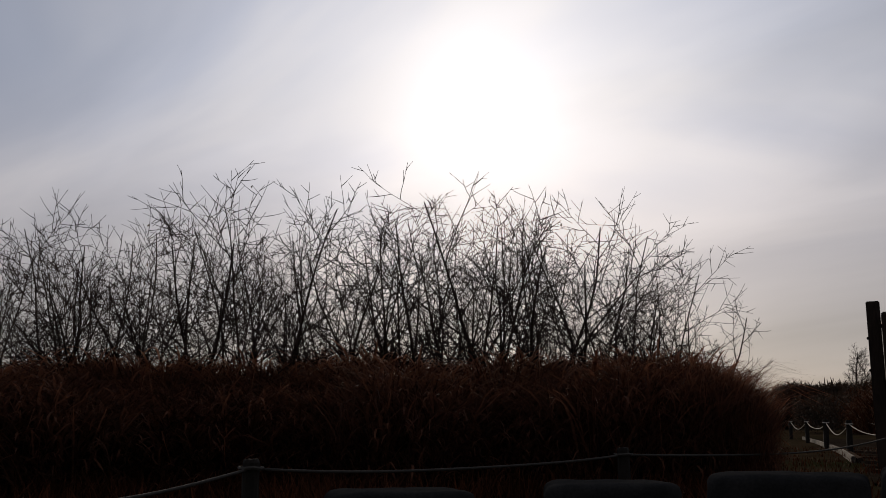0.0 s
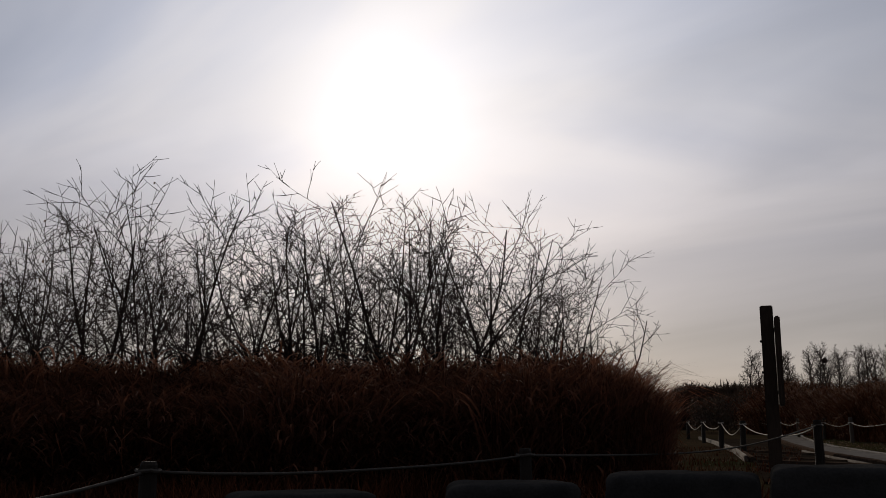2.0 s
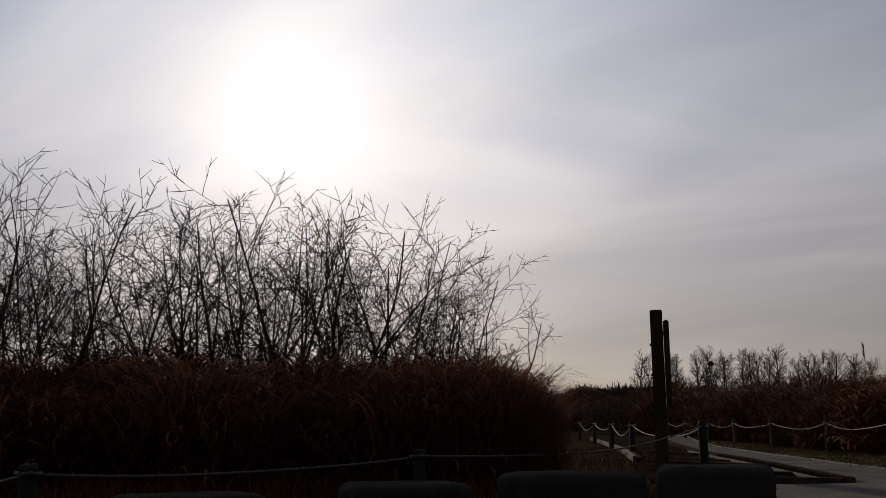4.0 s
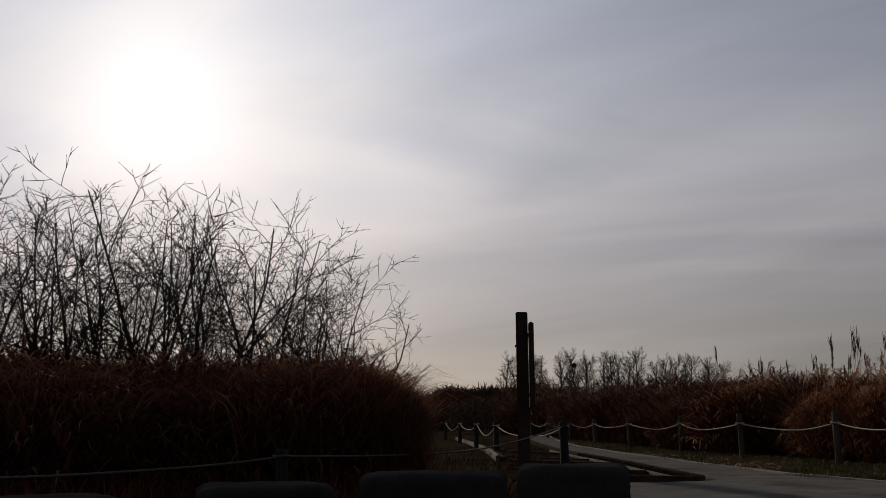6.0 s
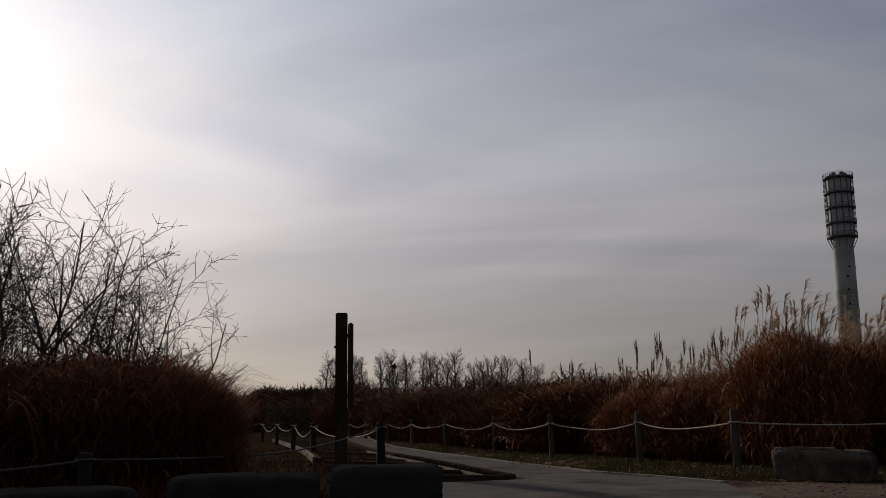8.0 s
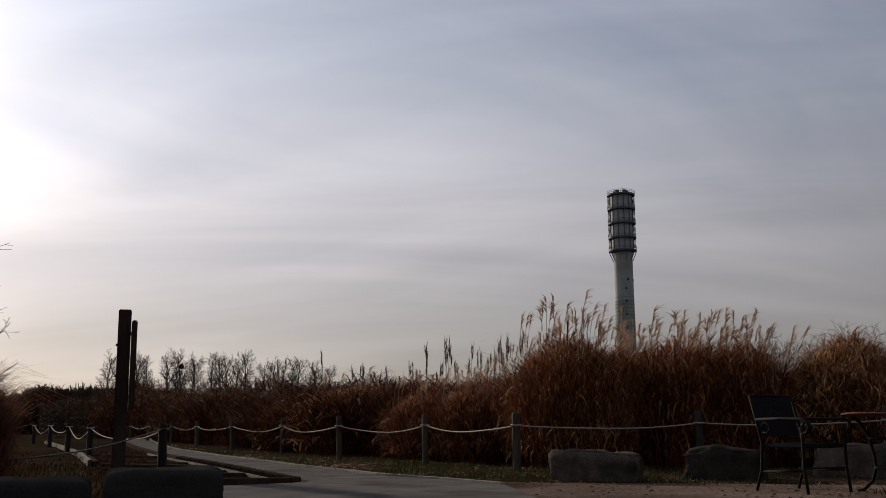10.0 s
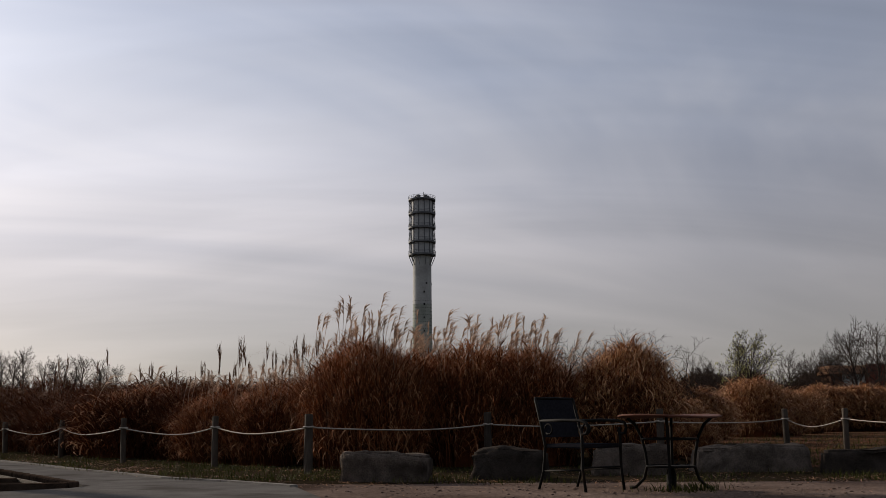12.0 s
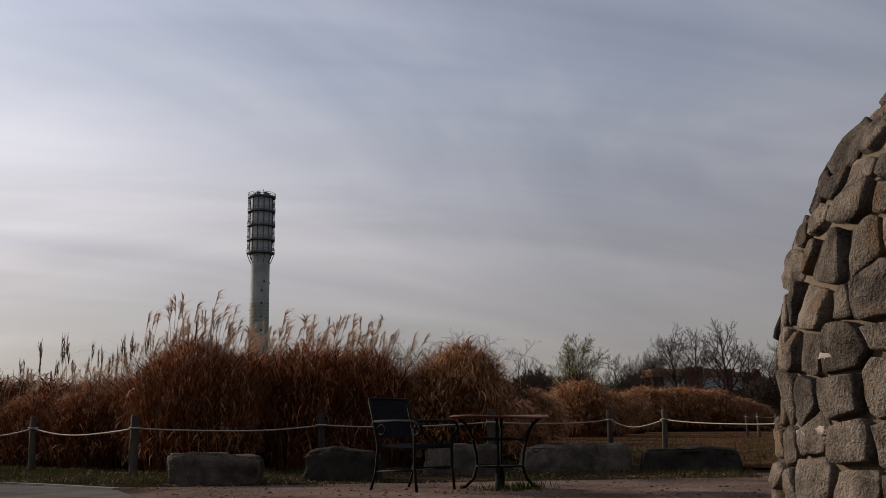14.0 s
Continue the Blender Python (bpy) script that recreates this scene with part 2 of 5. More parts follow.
# ---- mesh helpers ----
class Shape:
    """Vertices and faces gathered for one mesh."""

    def __init__(self):
        self.v, self.f = [], []

    def box(self, lo, hi, m=None):
        i = len(self.v)
        pts = [Vector((x, y, z)) for z in (lo[2], hi[2]) for x, y in ((lo[0], lo[1]), (hi[0], lo[1]), (hi[0], hi[1]), (lo[0], hi[1]))]
        self.v += [tuple(m @ p) if m else tuple(p) for p in pts]
        self.f += [tuple(i + k for k in q) for q in ((3, 2, 1, 0), (4, 5, 6, 7), (0, 1, 5, 4), (1, 2, 6, 5), (2, 3, 7, 6), (3, 0, 4, 7))]
        return self

    def tube(self, pts, radii, sides=6, cap=True):
        pts = [Vector(p) for p in pts]
        if not hasattr(radii, "__len__"):
            radii = [radii] * len(pts)
        i = len(self.v)
        side = None
        for k, p in enumerate(pts):
            d = (pts[min(k + 1, len(pts) - 1)] - pts[max(k - 1, 0)]).normalized()
            if side is None:
                side = d.orthogonal().normalized()
            side = (side - d * side.dot(d)).normalized()
            other = d.cross(side)
            for s in range(sides):
                a = 2 * math.pi * s / sides
                self.v.append(tuple(p + (side * math.cos(a) + other * math.sin(a)) * radii[k]))
        for k in range(len(pts) - 1):
            for s in range(sides):
                a, b = i + k * sides + s, i + k * sides + (s + 1) % sides
                self.f.append((a, b, b + sides, a + sides))
        if cap:
            self.f.append(tuple(i + s for s in reversed(range(sides))))
            self.f.append(tuple(i + (len(pts) - 1) * sides + s for s in range(sides)))
        return self

    def lathe(self, rings, sides=24):
        """rings: (radius, z) from below to above."""
        i = len(self.v)
        for r, z in rings:
            self.v += [(r * math.cos(2 * math.pi * s / sides), r * math.sin(2 * math.pi * s / sides), z) for s in range(sides)]
        for k in range(len(rings) - 1):
            for s in range(sides):
                a, b = i + k * sides + s, i + k * sides + (s + 1) % sides
                self.f.append((a, b, b + sides, a + sides))
        self.f.append(tuple(i + s for s in reversed(range(sides))))
        self.f.append(tuple(i + (len(rings) - 1) * sides + s for s in range(sides)))
        return self

    def strips(self, lines, sides, widths):
        """Blades: lines (n, k, 3), sideways (n, 3), widths (n, k)."""
        n, k, _ = lines.shape
        i = len(self.v)
        off = sides[:, None, :] * widths[:, :, None] * 0.5
        pts = np.stack([lines - off, lines + off], 2).reshape(-1, 3)
        self.v += [tuple(p) for p in pts.tolist()]
        for b in range(n):
            o = i + b * k * 2
            self.f += [(o + 2 * j, o + 2 * j + 1, o + 2 * j + 3, o + 2 * j + 2) for j in range(k - 1)]
        return self

    def mesh(self, name, smooth=False):
        me = bpy.data.meshes.new(name)
        me.from_pydata(self.v, [], self.f)
        if smooth:
            me.polygons.foreach_set("use_smooth", [True] * len(me.polygons))
        me.update()
        return me


def part(name, shape, material, parent=None, label="", smooth=False, m=None, bevel=0.0):
    """One mesh object, under a thing or part where parent is given."""
    me = shape.mesh(name, smooth) if isinstance(shape, Shape) else shape
    if not me.materials:
        me.materials.append(material)
    if bevel:
        b = bmesh.new()
        b.from_mesh(me)
        bmesh.ops.remove_doubles(b, verts=b.verts, dist=1e-5)
        bmesh.ops.bevel(b, geom=list(b.edges), offset=bevel, segments=2, affect="EDGES", clamp_overlap=True)
        b.to_mesh(me)
        b.free()
    ob = new(name, me)
    if parent:
        ob.parent = parent
    if m:
        ob.matrix_basis = m
    return tagged(ob, label) if label else ob


def thing(name, label, category, m, group="", kind=""):
    ob = new(name)
    ob.empty_display_size = 0.1
    ob.matrix_basis = m
    return tagged(ob, label, category, group, kind)


def lump(sx, sy, sz, seed, rough=0.12, cuts=10, square=4.0, base=True):
    """A rounded, uneven block of stone, standing on z = 0."""
    b = bmesh.new()
    bmesh.ops.create_cube(b, size=2)
    bmesh.ops.subdivide_edges(b, edges=list(b.edges), cuts=cuts, use_grid_fill=True)
    shift = Vector((seed * 7.31, seed * 3.17, seed * 1.73))
    for v in b.verts:
        p = v.co.copy()
        k = (abs(p.x) ** square + abs(p.y) ** square + abs(p.z) ** square) ** (1 / square)
        p /= k
        n1 = noise.noise(p * 1.1 + shift)
        n2 = noise.noise(p * 2.7 + shift * 2)
        n3 = noise.noise(p * 6.5 + shift) + 0.5 * noise.noise(p * 13 + shift)
        p *= 1 + rough * (1.1 * n1 + 0.7 * n2 + 0.3 * n3)
        if base:
            v.co = (p.x * sx / 2, p.y * sy / 2, (p.z + 1) * sz / 2)
        else:
            v.co = (p.x * sx / 2, p.y * sy / 2, p.z * sz / 2)
    me = bpy.data.meshes.new("stone")
    b.to_mesh(me)
    b.free()
    me.polygons.foreach_set("use_smooth", [True] * len(me.polygons))
    return me


# ---- ground ----
def sheet(name, outline, z, material, label, thick=0.0, category="ground"):
    s = Shape()
    s.v = [(x, y, z) for x, y in outline]
    s.f = [tuple(range(len(outline)))]
    if thick:
        k = len(outline)
        s.v += [(x, y, z - thick) for x, y in outline]
        s.f += [(i, i + k, (i + 1) % k + k, (i + 1) % k) for i in range(k)]
    return tagged(part(name, s, material), label, category, kind="structure")


def build_ground():
    s = Shape()
    rings = [0, 3, 6, 10, 15, 22, 32, 50, 90, 200, 600, 4000]
    sides = 48
    for r in rings[1:]:
        for k in range(sides):
            a = 2 * math.pi * k / sides
            wob = 0.02 * noise.noise(Vector((r * math.cos(a) * 0.4, r * math.sin(a) * 0.4, 0))) if r < 90 else 0
            s.v.append((r * math.cos(a), r * math.sin(a), -0.03 + wob))
    s.v.append((0, 0, -0.03))
    c = len(s.v) - 1
    s.f += [(c, k, (k + 1) % sides) for k in range(sides)]
    for r in range(len(rings) - 2):
        for k in range(sides):
            a, b = r * sides + k, r * sides + (k + 1) % sides
            s.f.append((a, a + sides, b + sides, b))
    tagged(part("ground", s, SOIL, smooth=True), "dark soil and withered grass under the reed field", "ground", kind="structure")


build_ground()
# the trodden place in front of the boulders
PLAZA = [(-6, -9), (14, -9), (14.5, 0.5), (13.4, 2.0), (12.6, 4.2), (11.6, 5.6), (10.4, 6.8), (9.5, 7.6), (8.9, 8.3), (9.0, 9.3), (9.0, 11.0), (6.4, 9.4), (4.4, 7.4), (0.5, 5.2), (-6, 2)]
sheet("pavement", PLAZA, 0.006, SAND, "trodden pale brown sand and gravel", category="pavement")
EDGE_R = [(7.75, 7.5), (7.98, 8.7), (8.12, 10.0), (8.5, 11.2), (8.95, 12.9), (9.75, 15.2), (10.6, 18.0), (12.6, 23.6), (15.0, 29.2), (18.5, 36.8), (24.0, 48.0)]
EDGE_L = [(6.75, 9.5), (7.1, 10.6), (7.6, 12.2), (8.3, 14.2), (9.3, 17.2), (10.6, 20.8), (12.7, 26.0), (16.3, 34.5), (22.0, 47.0)]
sheet("road", [(6.4, 9.38), (5.2, 9.6), (3.6, 7.4), (2.0, 4.2), (5.0, 4.0), (6.9, 6.4)] + EDGE_R + EDGE_L[::-1], 0.022, CONCRETE, "pale grey concrete footpath between verge and timber kerb", 0.05, "path")
sheet("mulch_field", [(14.6, 0.5), (90, -4), (90, 38), (40, 19), (22, 10.0), (15.0, 6.0)], 0.004, MULCH, "brown field of cut straw and weeds behind the boulders")


# ---- silver grass ----
def blades(rng, n, radius, height, droop, width, spread=0.9, k=7, share=None, dome=0.3):
    """Arching blades from a disc: lines, sideways and widths."""
    a = rng.uniform(0, 2 * np.pi, n)
    f = np.sqrt(rng.uniform(0, 1, n))
    base = np.stack([np.cos(a), np.sin(a), np.zeros(n)], 1) * (radius * 0.78 * f)[:, None]
    out = a + rng.normal(0, 0.8, n)
    way = np.stack([np.cos(out), np.sin(out), np.zeros(n)], 1)
    tall = height * rng.uniform(0.5, 1.0, n) ** 0.45 * (1.1 - dome * f ** 2)
    tilt = rng.uniform(0.02, 0.18, n) + 0.16 * f * spread
    bend = droop * rng.uniform(0.4, 2.6, n)
    leaf = rng.uniform(0, 1, n) < (share if share is not None else 0.86 * min(droop, 1.0))  # those that leave a stem higher up
    foot = np.where(leaf, tall * (rng.uniform(0.08, 0.85, n) if dome < 0.5 else rng.uniform(0.05, 0.95, n) ** 0.5), 0.0)
    tilt = np.where(leaf, rng.uniform(0.1, 0.8, n) + 2.0 * (dome - 0.3), tilt)
    bend = np.where(leaf, rng.uniform(0.8, 2.7, n) * max(1.0, droop), bend)
    s = (np.arange(k - 1) + 0.5) / (k - 1)
    theta = tilt[:, None] + bend[:, None] * s[None, :] ** 2.2 + rng.normal(0, 0.10, (n, k - 1))
    step = way[:, None, :] * np.sin(theta)[:, :, None] + np.array([0, 0, 1.0]) * np.cos(theta)[:, :, None]
    lines = np.concatenate([np.zeros((n, 1, 3)), np.cumsum(step, 1)], 1)
    lines *= np.where(leaf, np.minimum((tall - foot) / np.maximum(lines[:, :, 2].max(1), 0.3), 0.095 if dome < 0.5 else 0.085), tall / np.maximum(lines[:, :, 2].max(1), 0.66 * (k - 1)))[:, None, None]
    base = base + np.stack([way[:, 0] * 0.22 * foot * f, way[:, 1] * 0.22 * foot * f, foot], 1)
    swerve = np.stack([-way[:, 1], way[:, 0], 0 * a], 1) * rng.normal(0, 0.12, n)[:, None]
    lines += swerve[:, None, :] * (np.linspace(0, 1, k) ** 2)[None, :, None] * tall[:, None, None]
    lines += base[:, None, :]
    lines[:, :, 2] = np.maximum(lines[:, :, 2], 0.0)
    turn = out + np.pi / 2 + rng.normal(0, 0.8, n)
    sides = np.stack([np.cos(turn), np.sin(turn), np.zeros(n)], 1)
    w = width * rng.uniform(0.6, 1.3, n)[:, None] * np.interp(np.linspace(0, 1, k), [0, 0.3, 0.7, 1], [0.9, 1.1, 0.85, 0.1])[None, :]
    return lines, sides, w


def plume_mesh(seed):
    """A stalk of length 1 whose feathery head nods to one side (+x)."""
    rng = np.random.default_rng(seed)
    s_ = Shape()
    bow = rng.uniform(0.02, 0.12)
    pts = [Vector((bow * t ** 3, 0.02 * math.sin(seed + 3 * t), t)) for t in (0, 0.35, 0.6, 0.8, 1.0)]
    s_.tube(pts, [0.0045, 0.004, 0.0035, 0.003, 0.0015], 3, False)
    m, size = 24, rng.uniform(0.16, 0.24)
    f = rng.uniform(0, 1, m)
    tip = np.array(pts[-1])
    back = np.array(pts[-2]) - tip
    start = tip[None, :] + back[None, :] / np.linalg.norm(back) * (size * (1 - f))[:, None]
    length = rng.uniform(0.10, 0.2, m)
    s = np.linspace(0, 1, 5)[None, :, None]
    lean = rng.uniform(0.15, 0.75, m)
    sway = rng.normal(0, 0.12, m)
    way = np.stack([lean, sway, np.full(m, 1.0)], 1)
    fall = np.stack([lean * 0.7 + 0.25, sway, -rng.uniform(0.3, 1.1, m)], 1)
    line = start[:, None, :] + (way[:, None, :] * s + fall[:, None, :] * s ** 2.4 * 0.7) * length[:, None, None]
    turn = rng.uniform(0, 2 * np.pi, m)
    s_.strips(line, np.stack([np.cos(turn), np.sin(turn), np.zeros(m)], 1), np.tile(np.array([0.005, 0.011, 0.012, 0.009, 0.002]), (m, 1)))
    me = s_.mesh("plume")
    me.materials.append(PLUME)
    return me


PLUMES = [plume_mesh(90 + i) for i in range(8)]


def shell(rng, n, radius, height, width, hang=0.34):
    """Leaves that leave a rounded mound's skin, arch outwards and curl over."""
    k = 7
    a = rng.uniform(0, 2 * np.pi, n)
    u = rng.uniform(0.02, 1.0, n) ** 0.7
    ball = 1 + 0.10 * np.sin(3 * a + 1.3) + 0.08 * np.sin(5 * a + 4 * u)
    deep = rng.uniform(0.55, 1.0, n) ** 0.5
    r = radius * 0.86 * np.sqrt(1 - u ** 3.6) * ball * deep
    z = height * 0.95 * u * (0.90 + 0.10 * deep) * (1 + 0.05 * np.sin(2 * a + 0.7) + 0.04 * np.sin(7 * a))
    out = a + rng.normal(0, 0.95, n)
    way = np.stack([np.cos(out), np.sin(out), np.zeros(n)], 1)
    tilt = rng.uniform(-0.1, 1.0, n) + 0.35 * u
    bend = rng.uniform(1.0, 3.6, n)
    s = (np.arange(k - 1) + 0.5) / (k - 1)
    theta = tilt[:, None] + bend[:, None] * s[None, :] ** 1.5 + rng.normal(0, 0.12, (n, k - 1))
    step = way[:, None, :] * np.sin(theta)[:, :, None] + np.array([0, 0, 1.0]) * np.cos(theta)[:, :, None]
    lines = np.concatenate([np.zeros((n, 1, 3)), np.cumsum(step, 1)], 1) / (k - 1) * (hang * rng.uniform(0.5, 1.5, n))[:, None, None]
    swerve = np.stack([-way[:, 1], way[:, 0], 0 * a], 1) * rng.normal(0, 0.10, n)[:, None]
    lines += swerve[:, None, :] * (np.linspace(0, 1, k) ** 2)[None, :, None]
    lines += np.stack([r * np.cos(a), r * np.sin(a), z], 1)[:, None, :]
    lines[:, :, 2] = np.maximum(lines[:, :, 2], 0.0)
    turn = out + np.pi / 2 + rng.normal(0, 0.7, n)
    w = width * rng.uniform(0.6, 1.4, n)[:, None] * np.interp(np.linspace(0, 1, k), [0, 0.3, 0.7, 1], [0.8, 1.0, 0.8, 0.1])[None, :]
    return lines, np.stack([np.cos(turn), np.sin(turn), np.zeros(n)], 1), w


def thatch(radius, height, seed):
    """Added solid inside of a clump: an uneven dome that no light passes."""
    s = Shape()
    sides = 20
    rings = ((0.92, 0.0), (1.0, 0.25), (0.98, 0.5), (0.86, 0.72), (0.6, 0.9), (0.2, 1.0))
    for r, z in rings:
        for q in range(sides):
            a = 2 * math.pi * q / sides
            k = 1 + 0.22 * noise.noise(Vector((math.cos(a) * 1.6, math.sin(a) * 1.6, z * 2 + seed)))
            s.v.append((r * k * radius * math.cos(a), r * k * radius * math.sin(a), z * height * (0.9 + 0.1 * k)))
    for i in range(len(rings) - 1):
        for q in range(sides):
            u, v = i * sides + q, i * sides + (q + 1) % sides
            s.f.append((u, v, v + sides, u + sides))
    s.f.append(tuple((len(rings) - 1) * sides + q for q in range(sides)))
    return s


def grass_clump(name, seed, radius, height, n, material, label, droop=0.5, plume=0, top=0.0, width=0.014, spread=0.9, m=None, group="", dome=0.3, share=None, stems=1.03, round_=0, skin=None, hang=0.34):
    rng = np.random.default_rng(seed)
    root = thing(name, label, "grass", m or pose(0, 0, 0), group)
    part("foliage", Shape().strips(*blades(rng, n, radius * (1 if dome < 0.5 else 0.7), height * (1 if dome < 0.5 else 0.78), droop, width, spread, 7, share, dome)), material, root)
    # opaque dome added to stop light leaking through and darken the clump's shaded side
    part("thatch", thatch(radius * (0.62 if skin is not BANK else 0.3), height * (0.74 if skin is not BANK else 0.5), seed), STRAW_DARK, root, "added opaque dome that blocks light inside the clump", smooth=True)
    if round_:
        part("leaf_skin", Shape().strips(*shell(rng, round_, radius, height, width * 1.15, hang)), skin or SKIN_RED, root, "hanging curled leaves")
    # stems take the dark straw to give the shade low in the clump
    part("stem_tuft", Shape().strips(*blades(rng, n // 3, radius * 0.95, height * stems, droop * 0.22, width * 0.6, 0.5, 7, 0.0)), STRAW_DARK, root, "stiff upright stems, low shade put into their colour")
    for _ in range(plume):
        a, r = rng.uniform(0, 2 * np.pi), radius * math.sqrt(rng.uniform(0, 1)) * 0.8
        h = height + (top - height) * rng.uniform(0.2, 1.0)
        part("plume", PLUMES[int(rng.integers(8))], PLUME, root, "pale feathery seed plume", m=pose(r * math.cos(a), r * math.sin(a), h - 1.0, rng.normal(0, 5), rng.normal(-1, 5), rng.normal(-55, 60)) @ Matrix.Diagonal((1.15, 1.15, 1.0, 1)))
    return root


def scaled(az, d, k, turn, kz=None, z=-0.03):
    return Matrix.Translation(polar(az, d, z)) @ pose(0, 0, 0, 0, 0, turn) @ Matrix.Diagonal((k, k, kz or k, 1))


def again(ob, m):
    """A copy of a thing at the pose and scale m, whatever the first one's scale."""
    k = ob.scale
    return copy_thing(ob, m @ Matrix.Diagonal((1 / k.x, 1 / k.y, 1 / k.z, 1)))


rng = np.random.default_rng(5)

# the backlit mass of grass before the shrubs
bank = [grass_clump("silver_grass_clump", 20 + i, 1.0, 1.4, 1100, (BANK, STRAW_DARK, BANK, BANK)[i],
                    "dense withered brown silver grass in a backlit bank", (0.95, 1.15, 0.85, 1.05)[i], 0, 0, 0.017, 1.0,
                    scaled((-14, -3, 6, 13)[i], 12, 1.2, 40 * i, 1.0), "clumps of the grass bank", round_=1500, skin=BANK, hang=0.36) for i in range(4)]


def bank_top(az):
    return float(np.interp(az, [-27, -20, -12, -7, -4.5, -1, 2, 5, 10, 14, 17, 20], [2.2, 2.5, 2.1, 2.6, 3.3, 2.6, 1.7, 2.2, 2.4, 2.8, 3.1, 2.5]))


for row, (d, step) in enumerate(((11.0, 3.0), (12.2, 3.2), (13.6, 4.0))):
    az = -27.0
    while az < 18.2 - 0.3 * row:
        end = min(1.0, max(0.42, (20.6 - az) / 5.0))
        high = up_to(bank_top(az), d) * (0.96, 1.08, 1.12)[row] * (0.88 + 0.12 * end)
        again(bank[int(rng.integers(4))], scaled(az + rng.normal(0, 0.4), d + rng.normal(0, 0.25), 1.15 * (0.35 + 0.65 * end ** 1.5) * (0.72 if az > 14.5 else 1.0), rng.uniform(0, 360), high / 1.4 * rng.uniform(0.82, 1.16)))
        az += step * rng.uniform(0.8, 1.15)

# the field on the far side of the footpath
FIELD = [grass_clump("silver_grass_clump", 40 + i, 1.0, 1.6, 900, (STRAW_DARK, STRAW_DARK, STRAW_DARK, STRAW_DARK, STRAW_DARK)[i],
                     ("russet silver grass in the open field, colour darkened for backlight", "russet silver grass with pale plumes", "brown silver grass in the open field, colour darkened for backlight",
                      "drooping silver grass in the open field, colour darkened for backlight", "tall russet silver grass with upright plumes")[i],
                     (0.95, 0.8, 1.0, 1.2, 0.8)[i], (0, 3, 0, 0, 5)[i], (0, 1.95, 0, 0, 2.0)[i], 0.016, 0.9,
                     scaled((29, 37.5, 31, 34.2, 43)[i], (37, 22, 34, 24.6, 20)[i], (1.5, 1.4, 1.5, 1.0, 1.3)[i], 30 * i, (1.0, 0.88, 1.1, 0.75, 0.88)[i]), "clumps of the reed field", round_=(1200, 1000, 900, 1600, 1000)[i], skin=(SKIN_BACKLIT, SKIN_RED, SKIN_BACKLIT, SKIN_DARK, SKIN_RED)[i])
         for i in range(5)]


def fence_line(az):
    return float(np.interp(az, [20, 26, 27.8, 29.07, 30.97, 33.64, 36.85, 41.6, 46.65, 56.6, 66], [60, 47, 39, 33, 27, 22.3, 18.6, 16.2, 13.64, 14.7, 15]))


def field_top(az):
    return float(np.interp(az, [20, 24, 27, 31.4, 34.6, 38, 41, 44, 47, 50, 62, 66, 69, 71, 75, 78, 82], [1.6, 1.8, 1.95, 2.4, 2.4, 2.7, 2.8, 2.9, 3.1, 3.6, 3.9, 2.7, 1.8, 2.2, 1.8, 1.6, 1.3]))


for d0, d1, a0, a1, step in ((19.5, 20.5, 38.5, 47, 2.7), (21.5, 24, 34, 48, 2.6), (25, 28, 30, 50, 2.6), (31, 35, 26, 52, 2.6), (40, 46, 25, 40, 2.2), (58, 70, 25, 36, 1.7)):
    az = a0
    while az < a1:
        d = max(rng.uniform(d0, d1), fence_line(az) + 4.0 + 1.0 * rng.random())
        high = up_to(field_top(az), d) * rng.uniform(0.76, 1.04)
        # darker kinds nearer the sun's heading: backlight is put into the leaf colour
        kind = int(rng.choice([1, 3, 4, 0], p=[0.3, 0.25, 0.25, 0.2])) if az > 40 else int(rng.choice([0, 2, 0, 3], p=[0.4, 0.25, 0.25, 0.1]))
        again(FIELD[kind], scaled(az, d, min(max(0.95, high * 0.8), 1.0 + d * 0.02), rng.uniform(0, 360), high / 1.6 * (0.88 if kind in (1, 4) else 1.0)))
        az += step * rng.uniform(0.75, 1.25)

# single reeds and upright sheaves that stand over the field
def reed_head(seed):
    """A stalk of length 1 with a dense upright brush of a head."""
    rg = np.random.default_rng(seed)
    s_ = Shape()
    pts = [Vector((0.03 * math.sin(seed) * t ** 2, 0.02 * t, t)) for t in (0, 0.4, 0.75, 1.0)]
    s_.tube(pts, [0.005, 0.004, 0.003, 0.002], 3, False)
    m = 20
    f = rg.uniform(0, 1, m)
    start = np.stack([0 * f, 0 * f, 0.86 + 0.13 * f], 1) + np.array([0.03 * math.sin(seed), 0.02, 0]) * f[:, None]
    a = rg.uniform(0, 6.28, m)
    lean = rg.uniform(0.15, 0.6, m)
    way = np.stack([np.cos(a) * lean + 0.25, np.sin(a) * lean, np.ones(m)], 1)
    length = rg.uniform(0.05, 0.11, m)
    line = start[:, None, :] + way[:, None, :] * np.linspace(0, 1, 3)[None, :, None] * length[:, None, None]
    s_.strips(line, np.stack([-np.sin(a), np.cos(a), 0 * a], 1), np.tile(np.array([0.006, 0.011, 0.002]), (m, 1)))
    me = s_.mesh("reed_head")
    me.materials.append(REED)
    return me


REED_HEADS = [reed_head(700 + i) for i in range(4)]


